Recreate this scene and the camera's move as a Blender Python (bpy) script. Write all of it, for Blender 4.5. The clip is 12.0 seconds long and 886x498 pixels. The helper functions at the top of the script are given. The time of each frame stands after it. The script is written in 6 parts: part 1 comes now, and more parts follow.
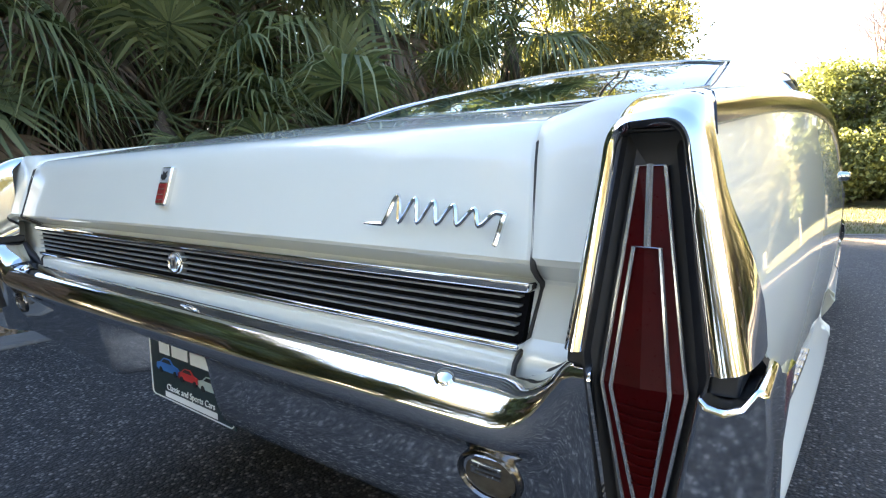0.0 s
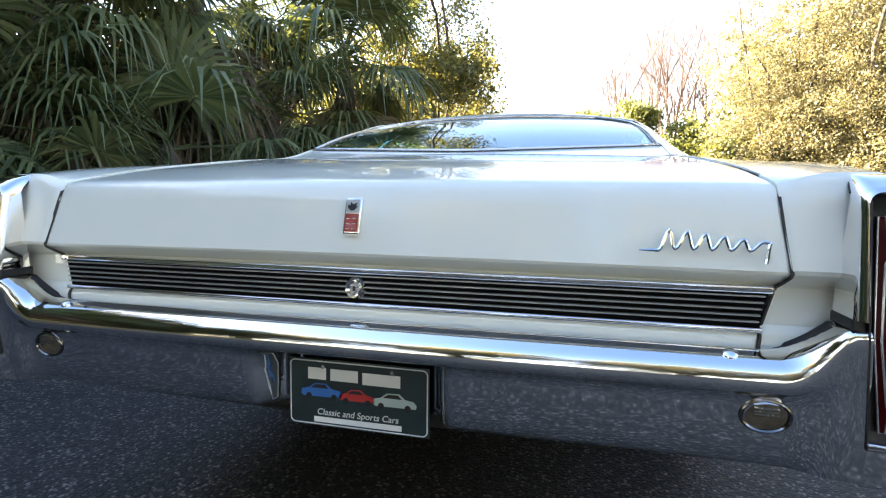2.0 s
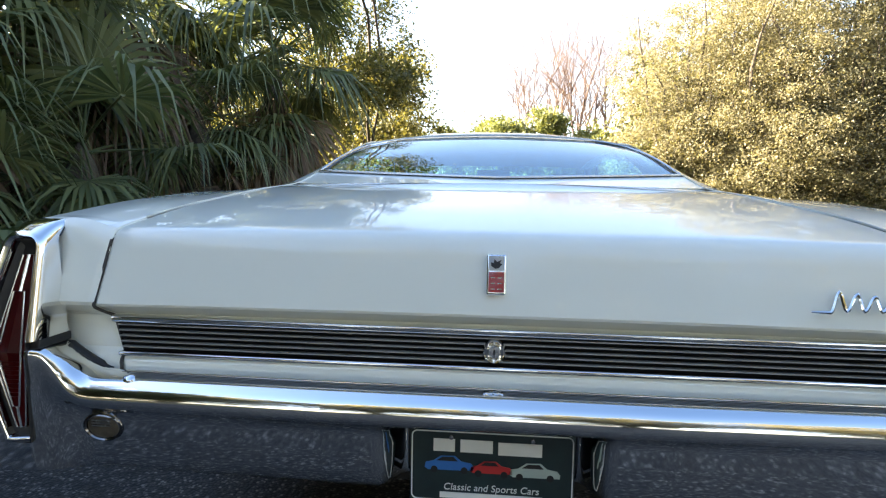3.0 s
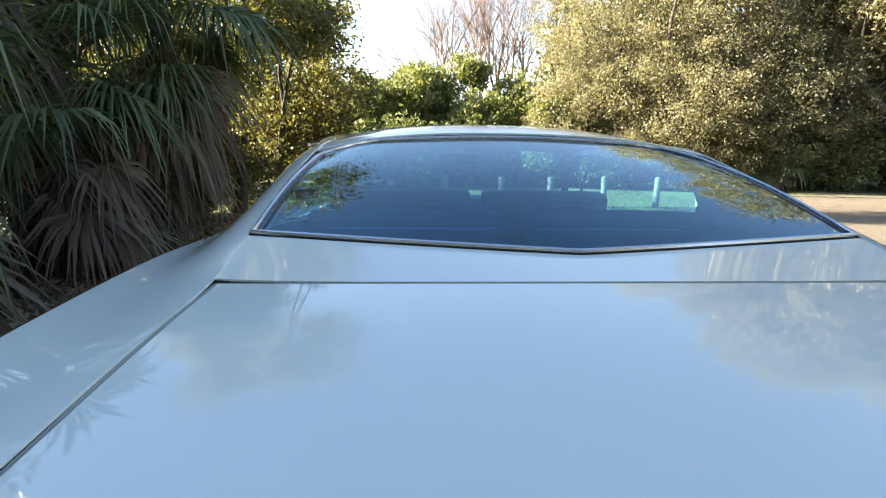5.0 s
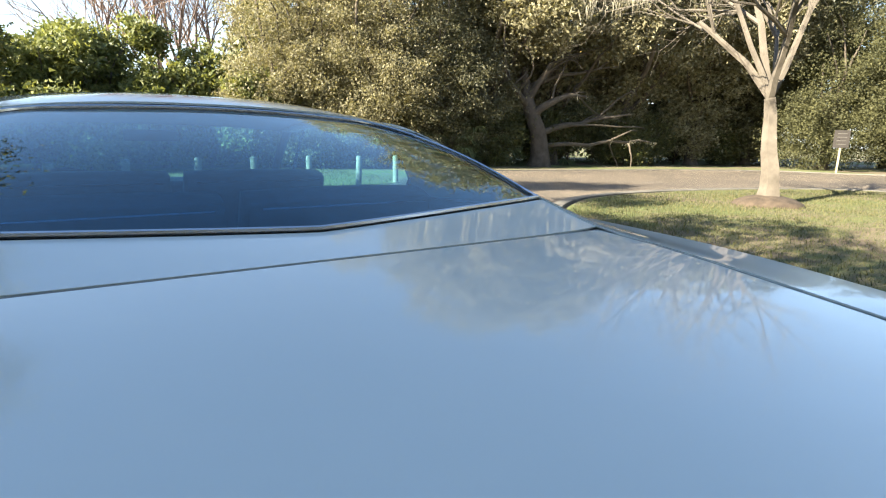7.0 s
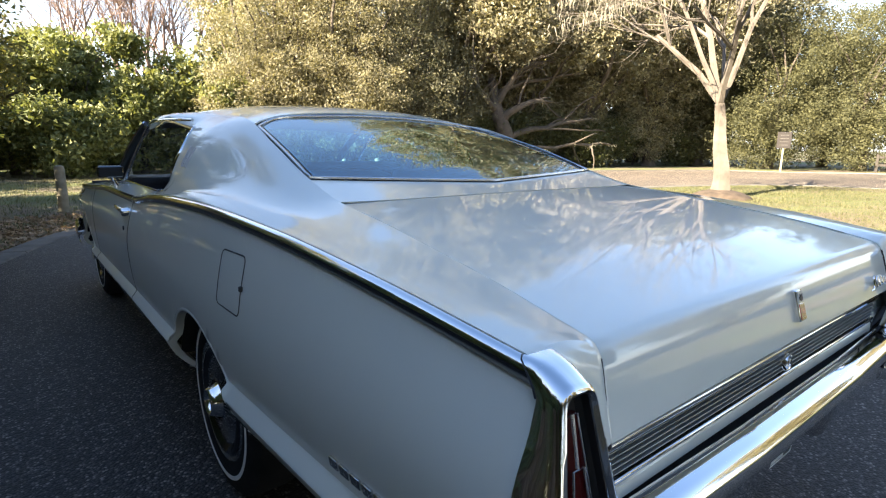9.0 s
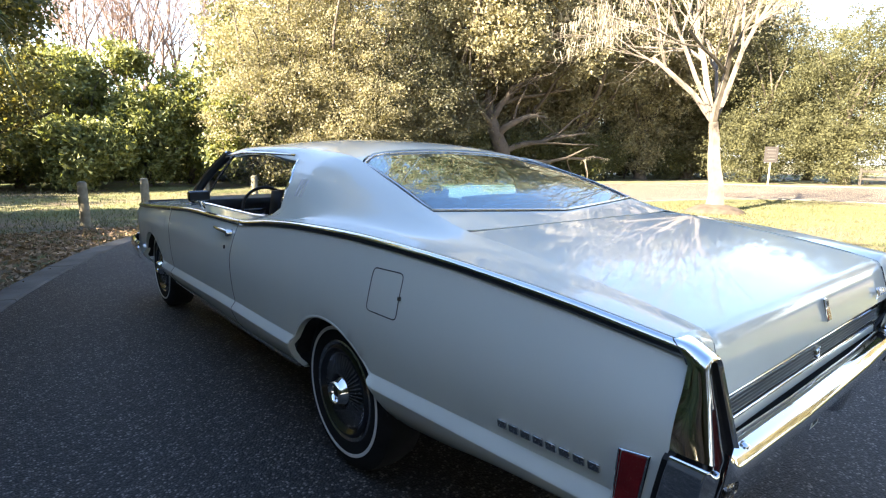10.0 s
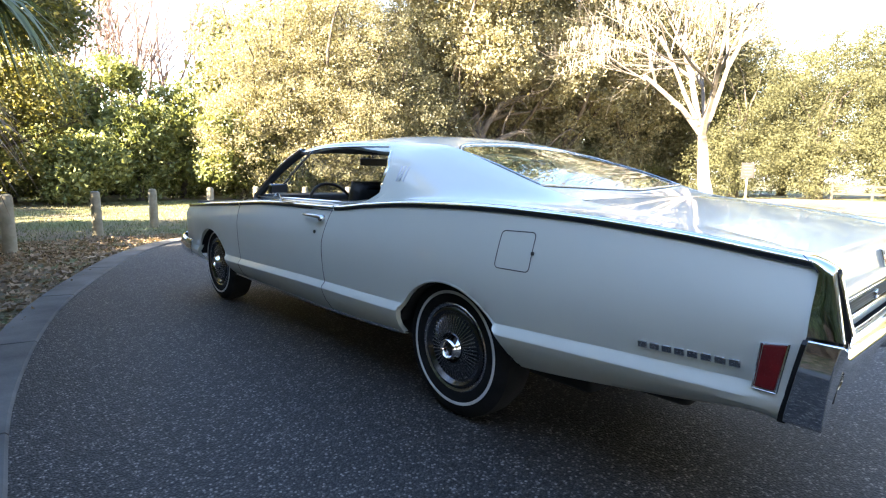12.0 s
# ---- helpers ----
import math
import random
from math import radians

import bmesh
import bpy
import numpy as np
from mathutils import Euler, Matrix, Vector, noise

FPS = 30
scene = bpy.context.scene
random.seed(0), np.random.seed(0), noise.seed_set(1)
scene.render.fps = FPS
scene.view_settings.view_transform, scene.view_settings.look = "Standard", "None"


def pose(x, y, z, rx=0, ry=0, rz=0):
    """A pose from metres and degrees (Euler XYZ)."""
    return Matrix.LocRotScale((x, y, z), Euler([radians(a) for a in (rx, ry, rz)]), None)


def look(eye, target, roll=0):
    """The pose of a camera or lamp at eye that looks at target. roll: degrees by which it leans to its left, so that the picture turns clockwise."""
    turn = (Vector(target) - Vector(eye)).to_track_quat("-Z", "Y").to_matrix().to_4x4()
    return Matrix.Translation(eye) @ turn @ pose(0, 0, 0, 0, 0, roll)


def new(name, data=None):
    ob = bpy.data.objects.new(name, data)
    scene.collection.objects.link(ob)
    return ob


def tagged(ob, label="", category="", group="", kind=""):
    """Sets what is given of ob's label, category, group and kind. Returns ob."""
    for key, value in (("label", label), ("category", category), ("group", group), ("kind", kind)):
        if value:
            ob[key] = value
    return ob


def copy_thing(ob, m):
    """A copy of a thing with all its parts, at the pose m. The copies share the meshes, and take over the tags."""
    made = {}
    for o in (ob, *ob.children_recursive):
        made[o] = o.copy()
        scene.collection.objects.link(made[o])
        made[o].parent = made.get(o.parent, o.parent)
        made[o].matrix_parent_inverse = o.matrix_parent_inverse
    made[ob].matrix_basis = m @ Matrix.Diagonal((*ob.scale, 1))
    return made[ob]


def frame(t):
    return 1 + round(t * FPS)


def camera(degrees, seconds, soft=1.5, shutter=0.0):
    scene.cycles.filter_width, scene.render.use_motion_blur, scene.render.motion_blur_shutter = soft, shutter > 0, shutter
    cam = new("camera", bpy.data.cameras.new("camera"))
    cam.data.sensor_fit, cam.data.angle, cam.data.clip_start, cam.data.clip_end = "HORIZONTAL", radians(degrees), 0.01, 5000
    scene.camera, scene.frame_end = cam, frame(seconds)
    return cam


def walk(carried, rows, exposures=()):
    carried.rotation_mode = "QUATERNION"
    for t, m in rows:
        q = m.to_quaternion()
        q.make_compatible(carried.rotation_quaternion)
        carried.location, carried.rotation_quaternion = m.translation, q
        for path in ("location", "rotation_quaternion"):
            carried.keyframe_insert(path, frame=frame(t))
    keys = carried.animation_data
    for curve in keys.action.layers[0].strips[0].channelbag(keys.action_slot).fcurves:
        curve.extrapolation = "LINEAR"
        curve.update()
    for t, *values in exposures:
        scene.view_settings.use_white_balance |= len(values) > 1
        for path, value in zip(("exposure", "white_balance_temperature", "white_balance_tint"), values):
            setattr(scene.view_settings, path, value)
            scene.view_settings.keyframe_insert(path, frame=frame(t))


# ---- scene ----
import collections

cam = camera(78.8, 12.0, soft=1.2)
PATH = [
    (0, (0.992, -0.512, 0.889), (-0.198, 1.076, 0.636), -0.6),
    (0.5, (0.882, -0.691, 0.907), (-0.166, 0.988, 0.624), -0.7),
    (1, (0.721, -0.772, 0.896), (-0.18, 0.99, 0.617), -0.5),
    (1.5, (0.574, -0.867, 0.89), (-0.133, 0.992, 0.683), 0.1),
    (2, (0.433, -0.987, 0.912), (-0.074, 0.94, 0.74), 0.7),
    (2.5, (0.216, -1.017, 0.928), (-0.107, 0.948, 0.745), 0.9),
    (3, (-0.012, -0.975, 1.005), (-0.186, 1.01, 0.841), 1.0),
    (3.2, (-0.078, -0.924, 1.046), (-0.23, 1.063, 0.871), 0.9),
    (4.8, (-0.377, -0.17, 1.305), (-0.269, 1.813, 1.068), 0.9),
    (5, (-0.358, -0.066, 1.301), (-0.214, 1.897, 0.945), 0.9),
    (5.5, (-0.306, 0.146, 1.326), (-0.063, 2.08, 0.881), 0.9),
    (6, (-0.27, 0.138, 1.336), (0.275, 2.016, 0.913), 1.1),
    (6.5, (-0.292, 0.087, 1.327), (0.624, 1.815, 0.908), 1.2),
    (7, (-0.393, 0.008, 1.284), (0.727, 1.615, 0.878), 1.4),
    (7.2, (-0.468, -0.046, 1.274), (0.678, 1.541, 0.867), 1.3),
    (8.8, (-1.268, -0.405, 1.223), (-0.056, 1.137, 0.832), 0.8),
    (9, (-1.389, -0.443, 1.237), (-0.161, 1.088, 0.851), 0.9),
    (9.5, (-1.631, -0.491, 1.272), (-0.382, 1.032, 0.923), 0.8),
    (10, (-1.948, -0.505, 1.333), (-0.687, 1.009, 0.99), 1.0),
    (10.5, (-2.219, -0.598, 1.36), (-0.953, 0.916, 1.039), 1.0),
    (11, (-2.404, -0.681, 1.348), (-1.128, 0.837, 1.081), 1.0),
    (11.5, (-2.538, -0.615, 1.269), (-1.23, 0.874, 1.001), 1.0),
    (12, (-2.609, -0.417, 1.171), (-1.285, 1.057, 0.894), 1.0),
]
EXPOSURES = [(0, 4.57, 6650, 12), (1.5, 4.4, 6850, 12), (2.5, 4.05, 6800, 12), (3.2, 3.82, 6600, 9), (4.8, 3.43, 6280, 6), (7.2, 2.93, 6050, 6), (8.8, 3.28, 6300, 11), (9.5, 3.62, 6300, 13), (10.5, 4.14, 6260, 12), (12, 4.58, 6330, 13)]
walk(cam, [(t, look(eye, target, roll)) for t, eye, target, roll in PATH], EXPOSURES)

# ---- world and sun ----
SUN_AZIMUTH, SUN_ELEVATION = radians(-91), radians(26)      # azimuth from +y, clockwise from above
world = bpy.data.worlds.new("sky")
scene.world = world
world.use_nodes = True
wn = world.node_tree.nodes
sky = wn.new("ShaderNodeTexSky")
sky.sky_type, sky.sun_disc = "NISHITA", False
sky.sun_elevation, sky.sun_rotation = SUN_ELEVATION, SUN_AZIMUTH
sky.air_density, sky.dust_density, sky.ozone_density = 1.2, 1.2, 4.0
wn["Background"].inputs["Strength"].default_value = 0.037
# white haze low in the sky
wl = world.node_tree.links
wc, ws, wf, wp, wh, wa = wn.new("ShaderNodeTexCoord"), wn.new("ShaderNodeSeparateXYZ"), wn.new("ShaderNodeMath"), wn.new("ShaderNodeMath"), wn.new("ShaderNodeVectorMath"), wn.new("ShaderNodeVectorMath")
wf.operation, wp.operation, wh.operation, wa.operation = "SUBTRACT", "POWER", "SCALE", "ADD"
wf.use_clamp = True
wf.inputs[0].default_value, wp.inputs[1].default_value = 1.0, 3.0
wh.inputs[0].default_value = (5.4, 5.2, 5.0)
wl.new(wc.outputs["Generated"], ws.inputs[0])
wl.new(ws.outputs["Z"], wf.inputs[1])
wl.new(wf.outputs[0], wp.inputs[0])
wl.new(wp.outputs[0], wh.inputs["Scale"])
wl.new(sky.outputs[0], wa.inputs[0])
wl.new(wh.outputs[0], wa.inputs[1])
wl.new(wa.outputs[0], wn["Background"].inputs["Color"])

sun_data = bpy.data.lights.new("sun", "SUN")
sun_data.energy, sun_data.angle, sun_data.color = 4.3, radians(0.5), (1.0, 0.85, 0.62)
sun = new("sun", sun_data)
sun_way = Vector((math.sin(SUN_AZIMUTH) * math.cos(SUN_ELEVATION), math.cos(SUN_AZIMUTH) * math.cos(SUN_ELEVATION), math.sin(SUN_ELEVATION)))
sun.matrix_world = look(sun_way * 60, (0, 0, 0))


# ---- materials ----
def nodes_of(name):
    m = bpy.data.materials.new(name)
    m.use_nodes = True
    nt = m.node_tree
    return m, nt, nt.nodes["Principled BSDF"], nt.nodes["Material Output"]


def ramp_node(nt, stops):
    r = nt.nodes.new("ShaderNodeValToRGB")
    while len(r.color_ramp.elements) < len(stops):
        r.color_ramp.elements.new(0.5)
    for e, (p, c) in zip(r.color_ramp.elements, stops):
        e.position, e.color = p, (*c, 1.0)
    return r


def noise_node(nt, scale, detail=6.0, rough=0.6, coords="Object"):
    tc = nt.nodes.new("ShaderNodeTexCoord")
    n = nt.nodes.new("ShaderNodeTexNoise")
    n.inputs["Scale"].default_value, n.inputs["Detail"].default_value, n.inputs["Roughness"].default_value = scale, detail, rough
    nt.links.new(tc.outputs[coords], n.inputs["Vector"])
    return n


def mixed(nt, kind, fac, a, b):
    m = nt.nodes.new("ShaderNodeMix")
    m.data_type, m.blend_type = "RGBA", kind
    if isinstance(fac, (int, float)):
        m.inputs["Factor"].default_value = fac
    else:
        nt.links.new(fac, m.inputs["Factor"])
    for sock, v in ((m.inputs["A"], a), (m.inputs["B"], b)):
        if isinstance(v, tuple):
            sock.default_value = (*v, 1.0)
        else:
            nt.links.new(v, sock)
    return m.outputs["Result"]


def bumped(nt, bsdf, height, strength, distance):
    b = nt.nodes.new("ShaderNodeBump")
    b.inputs["Strength"].default_value, b.inputs["Distance"].default_value = strength, distance
    nt.links.new(height, b.inputs["Height"])
    nt.links.new(b.outputs[0], bsdf.inputs["Normal"])


def plain(name, a, b, rough=0.5, metal=0.0, coarse=3.0, fine=80.0, relief=0.0, coat=0.0, spread=0.08, spec=0.5):
    """Two-tone surface: broad stains from a to b, fine grain in roughness and relief."""
    m, nt, bsdf, _ = nodes_of(name)
    n1, n2 = noise_node(nt, coarse), noise_node(nt, fine, 3.0)
    r = ramp_node(nt, [(0.3, a), (0.7, b)])
    nt.links.new(n1.outputs["Fac"], r.inputs[0])
    nt.links.new(r.outputs[0], bsdf.inputs["Base Color"])
    mr = nt.nodes.new("ShaderNodeMapRange")
    mr.inputs["To Min"].default_value, mr.inputs["To Max"].default_value = max(rough - spread, 0.0), min(rough + spread, 1.0)
    nt.links.new(n2.outputs["Fac"], mr.inputs["Value"])
    nt.links.new(mr.outputs[0], bsdf.inputs["Roughness"])
    bsdf.inputs["Metallic"].default_value = metal
    bsdf.inputs["Specular IOR Level"].default_value = spec
    if coat:
        bsdf.inputs["Coat Weight"].default_value, bsdf.inputs["Coat Roughness"].default_value, bsdf.inputs["Coat IOR"].default_value = coat, 0.03, 1.62
    if relief:
        bumped(nt, bsdf, n2.outputs["Fac"], 0.6, relief)
    return m


def leafy(name, stops, rough=0.45, glow=0.35):
    """Leaves: each one its own tone, some light passes through."""
    m, nt, bsdf, out = nodes_of(name)
    geo = nt.nodes.new("ShaderNodeNewGeometry")
    big = noise_node(nt, 0.5, 3.0)
    mr = nt.nodes.new("ShaderNodeMath")
    mr.operation = "MULTIPLY_ADD"
    mr.inputs[1].default_value, mr.inputs[2].default_value = 0.55, 0.0
    nt.links.new(geo.outputs["Random Per Island"], mr.inputs[0])
    add = nt.nodes.new("ShaderNodeMath")
    add.operation = "MULTIPLY_ADD"
    add.inputs[1].default_value = 0.6
    nt.links.new(big.outputs["Fac"], add.inputs[0])
    nt.links.new(mr.outputs[0], add.inputs[2])
    r = ramp_node(nt, stops)
    nt.links.new(add.outputs[0], r.inputs[0])
    nt.links.new(r.outputs[0], bsdf.inputs["Base Color"])
    bsdf.inputs["Roughness"].default_value = rough
    tr = nt.nodes.new("ShaderNodeBsdfTranslucent")
    warm = mixed(nt, "MULTIPLY", 1.0, r.outputs[0], (1.35, 1.3, 0.75))
    nt.links.new(warm, tr.inputs["Color"])
    mx = nt.nodes.new("ShaderNodeMixShader")
    mx.inputs[0].default_value = glow
    nt.links.new(bsdf.outputs[0], mx.inputs[1])
    nt.links.new(tr.outputs[0], mx.inputs[2])
    nt.links.new(mx.outputs[0], out.inputs["Surface"])
    return m


def glass(name, tint, ior=1.5):
    m, nt, bsdf, _ = nodes_of(name)
    bsdf.inputs["Base Color"].default_value = (*tint, 1)
    bsdf.inputs["Roughness"].default_value, bsdf.inputs["IOR"].default_value = 0.0, ior
    bsdf.inputs["Transmission Weight"].default_value = 1.0
    return m


def asphalt_material(name="asphalt", pale=(1.0, 1.0, 1.0)):
    m, nt, bsdf, _ = nodes_of(name)
    big, mid = noise_node(nt, 0.35), noise_node(nt, 4.0)
    tc = nt.nodes.new("ShaderNodeTexCoord")
    v = nt.nodes.new("ShaderNodeTexVoronoi")
    v.inputs["Scale"].default_value = 95.0
    nt.links.new(tc.outputs["Object"], v.inputs["Vector"])
    stone = ramp_node(nt, [(0.0, (0.032, 0.032, 0.032)), (0.5, (0.07, 0.068, 0.065)), (0.80, (0.13, 0.125, 0.118)), (0.91, (0.36, 0.345, 0.32)), (1.0, (0.55, 0.52, 0.48))])
    sep = nt.nodes.new("ShaderNodeSeparateColor")
    nt.links.new(v.outputs["Color"], sep.inputs[0])
    nt.links.new(sep.outputs[0], stone.inputs[0])
    gap = ramp_node(nt, [(0.35, (1, 1, 1)), (0.62, (0.35, 0.35, 0.35))])
    nt.links.new(v.outputs["Distance"], gap.inputs[0])
    c = mixed(nt, "MULTIPLY", 1.0, stone.outputs[0], gap.outputs[0])
    tone = ramp_node(nt, [(0.3, (0.75, 0.75, 0.76)), (0.7, (1.25, 1.2, 1.12))])
    nt.links.new(big.outputs["Fac"], tone.inputs[0])
    c = mixed(nt, "MULTIPLY", 1.0, c, tone.outputs[0])
    tone2 = ramp_node(nt, [(0.3, (0.8, 0.8, 0.8)), (0.7, (1.15, 1.15, 1.15))])
    nt.links.new(mid.outputs["Fac"], tone2.inputs[0])
    c = mixed(nt, "MULTIPLY", 1.0, c, tone2.outputs[0])
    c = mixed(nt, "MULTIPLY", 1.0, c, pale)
    nt.links.new(c, bsdf.inputs["Base Color"])
    bsdf.inputs["Roughness"].default_value = 0.66
    bumped(nt, bsdf, v.outputs["Distance"], 0.7, -0.006)
    return m


def ground_material():
    """Leaf litter and thin winter grass."""
    m, nt, bsdf, _ = nodes_of("earth")
    n1, n2, n3 = noise_node(nt, 0.25), noise_node(nt, 3.0), noise_node(nt, 45.0)
    soil = ramp_node(nt, [(0.3, (0.07, 0.05, 0.035)), (0.5, (0.16, 0.12, 0.08)), (0.75, (0.26, 0.21, 0.14))])
    nt.links.new(n3.outputs["Fac"], soil.inputs[0])
    grass = ramp_node(nt, [(0.3, (0.07, 0.09, 0.025)), (0.6, (0.14, 0.16, 0.05)), (0.8, (0.25, 0.24, 0.10))])
    nt.links.new(n3.outputs["Fac"], grass.inputs[0])
    k = ramp_node(nt, [(0.42, (0, 0, 0)), (0.56, (1, 1, 1))])
    mix = nt.nodes.new("ShaderNodeMath")
    mix.operation = "MULTIPLY_ADD"
    mix.inputs[1].default_value = 0.35
    nt.links.new(n2.outputs["Fac"], mix.inputs[0])
    half = nt.nodes.new("ShaderNodeMath")
    half.operation = "MULTIPLY"
    half.inputs[1].default_value = 0.65
    nt.links.new(n1.outputs["Fac"], half.inputs[0])
    nt.links.new(half.outputs[0], mix.inputs[2])
    nt.links.new(mix.outputs[0], k.inputs[0])
    nt.links.new(mixed(nt, "MIX", k.outputs[0], soil.outputs[0], grass.outputs[0]), bsdf.inputs["Base Color"])
    bsdf.inputs["Roughness"].default_value = 0.95
    bumped(nt, bsdf, n3.outputs["Fac"], 0.9, 0.03)
    return m


PAINT = plain("cream_paint", (0.755, 0.775, 0.695), (0.79, 0.81, 0.73), 0.4, 0.0, 1.5, 40.0, coat=1.0, spread=0.01, spec=0.15)
CHROME = plain("chrome", (0.78, 0.78, 0.78), (0.85, 0.85, 0.84), 0.05, 1.0, 4.0, 150.0, spread=0.035)
# Darkened chrome: stands in for dark reflections, also plain dark trim
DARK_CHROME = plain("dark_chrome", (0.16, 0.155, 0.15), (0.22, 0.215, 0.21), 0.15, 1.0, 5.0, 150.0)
TRIM = plain("anodised_trim", (0.62, 0.63, 0.64), (0.72, 0.73, 0.74), 0.22, 0.85, 5.0, 200.0)
SATIN = plain("satin_metal", (0.5, 0.5, 0.5), (0.62, 0.62, 0.62), 0.25, 1.0, 5.0, 200.0)
BLACK = plain("black_enamel", (0.006, 0.006, 0.007), (0.014, 0.014, 0.015), 0.5, 0.0, 6.0, 120.0)
RUBBER = plain("tyre_rubber", (0.006, 0.006, 0.006), (0.014, 0.0135, 0.013), 0.8, 0.0, 10.0, 150.0, relief=0.002, spec=0.2)
WHITEWALL = plain("whitewall_rubber", (0.55, 0.54, 0.5), (0.68, 0.67, 0.63), 0.6, 0.0, 12.0, 90.0)
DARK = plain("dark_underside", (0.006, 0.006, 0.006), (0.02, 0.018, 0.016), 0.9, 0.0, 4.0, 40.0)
VINYL = plain("black_vinyl", (0.012, 0.013, 0.016), (0.03, 0.032, 0.036), 0.5, 0.0, 8.0, 250.0, relief=0.001, spec=0.25)
LINER = plain("headliner", (0.05, 0.05, 0.055), (0.08, 0.08, 0.085), 0.9, 0.0, 5.0, 200.0)
RED = plain("red_lens", (0.028, 0.001, 0.0012), (0.055, 0.002, 0.0025), 0.3, 0.0, 20.0, 300.0, spec=0.12)
MARKER_RED = plain("marker_lens", (0.16, 0.006, 0.008), (0.24, 0.010, 0.012), 0.25, 0.0, 20.0, 300.0, coat=0.5)
CLEAR = plain("clear_lens", (0.06, 0.05, 0.035), (0.13, 0.11, 0.08), 0.2, 0.3, 30.0, 200.0, coat=0.3)
LID_GAP = plain("lid_gap", (0.26, 0.26, 0.235), (0.34, 0.34, 0.31), 0.9, 0.0, 10.0, 100.0)
SEAM = plain("panel_gap", (0.03, 0.028, 0.025), (0.07, 0.066, 0.06), 0.9, 0.0, 10.0, 100.0)
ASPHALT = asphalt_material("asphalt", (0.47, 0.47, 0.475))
# Paler tint of the same asphalt, standing in for sun on it
SUNLIT_ASPHALT = asphalt_material("sunlit_asphalt", (1.95, 1.70, 1.46))
MULCH = plain("mulch", (0.035, 0.025, 0.018), (0.09, 0.065, 0.045), 0.95, 0.0, 6.0, 45.0, relief=0.02)
EARTH = ground_material()
CONCRETE = plain("concrete", (0.075, 0.07, 0.062), (0.17, 0.158, 0.14), 0.9, 0.0, 2.2, 60.0, relief=0.004)
WOOD = plain("weathered_post", (0.17, 0.15, 0.10), (0.30, 0.27, 0.20), 0.85, 0.0, 6.0, 50.0, relief=0.004)
BARK = plain("bark", (0.045, 0.036, 0.028), (0.11, 0.09, 0.07), 0.95, 0.0, 3.0, 28.0, relief=0.02)
PALE_BARK = plain("pale_bark", (0.07, 0.058, 0.046), (0.15, 0.128, 0.105), 0.9, 0.0, 2.5, 30.0, relief=0.012)
MOSS = plain("hanging_moss", (0.15, 0.135, 0.10), (0.25, 0.23, 0.175), 0.95, 0.0, 8.0, 60.0)
PALM_GREEN = leafy("palm_leaf", [(0.15, (0.046, 0.062, 0.029)), (0.5, (0.106, 0.137, 0.064)), (0.85, (0.22, 0.25, 0.118))], 0.42, 0.3)
PALM_DEAD = leafy("dead_palm_leaf", [(0.15, (0.06, 0.04, 0.028)), (0.5, (0.13, 0.09, 0.064)), (0.85, (0.25, 0.19, 0.14))], 0.8, 0.2)
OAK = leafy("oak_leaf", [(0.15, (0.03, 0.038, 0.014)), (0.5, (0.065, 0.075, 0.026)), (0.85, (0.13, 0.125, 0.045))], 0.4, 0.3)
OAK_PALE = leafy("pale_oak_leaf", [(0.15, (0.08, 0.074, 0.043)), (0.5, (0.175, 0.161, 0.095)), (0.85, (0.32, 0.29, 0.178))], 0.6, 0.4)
OAK_MID = leafy("olive_oak_leaf", [(0.15, (0.045, 0.047, 0.026)), (0.5, (0.092, 0.092, 0.052)), (0.85, (0.18, 0.168, 0.10))], 0.5, 0.38)
OAK_GOLD = leafy("golden_oak_leaf", [(0.15, (0.04, 0.043, 0.014)), (0.5, (0.105, 0.105, 0.032)), (0.85, (0.24, 0.215, 0.06))], 0.5, 0.4)
OAK_DULL = leafy("dull_oak_leaf", [(0.15, (0.030, 0.033, 0.014)), (0.5, (0.066, 0.068, 0.029)), (0.85, (0.125, 0.12, 0.05))], 0.75, 0.4)
SHRUB = leafy("shrub_leaf", [(0.15, (0.052, 0.068, 0.022)), (0.5, (0.122, 0.142, 0.046)), (0.85, (0.25, 0.255, 0.09))], 0.55, 0.35)
TWIG = plain("winter_twig", (0.15, 0.10, 0.08), (0.25, 0.175, 0.14), 0.95, 0.0, 3.0, 30.0)
GRASS = leafy("grass_blade", [(0.15, (0.036, 0.044, 0.015)), (0.5, (0.072, 0.08, 0.028)), (0.85, (0.15, 0.135, 0.06))], 0.7, 0.3)
LITTER = leafy("fallen_leaf", [(0.15, (0.10, 0.066, 0.04)), (0.5, (0.22, 0.15, 0.09)), (0.85, (0.36, 0.26, 0.16))], 0.7, 0.1)
REAR_GLASS = glass("tinted_glass", (0.27, 0.70, 1.0), 1.42)
WIND_GLASS = glass("clear_glass", (0.95, 0.98, 0.98), 1.5)


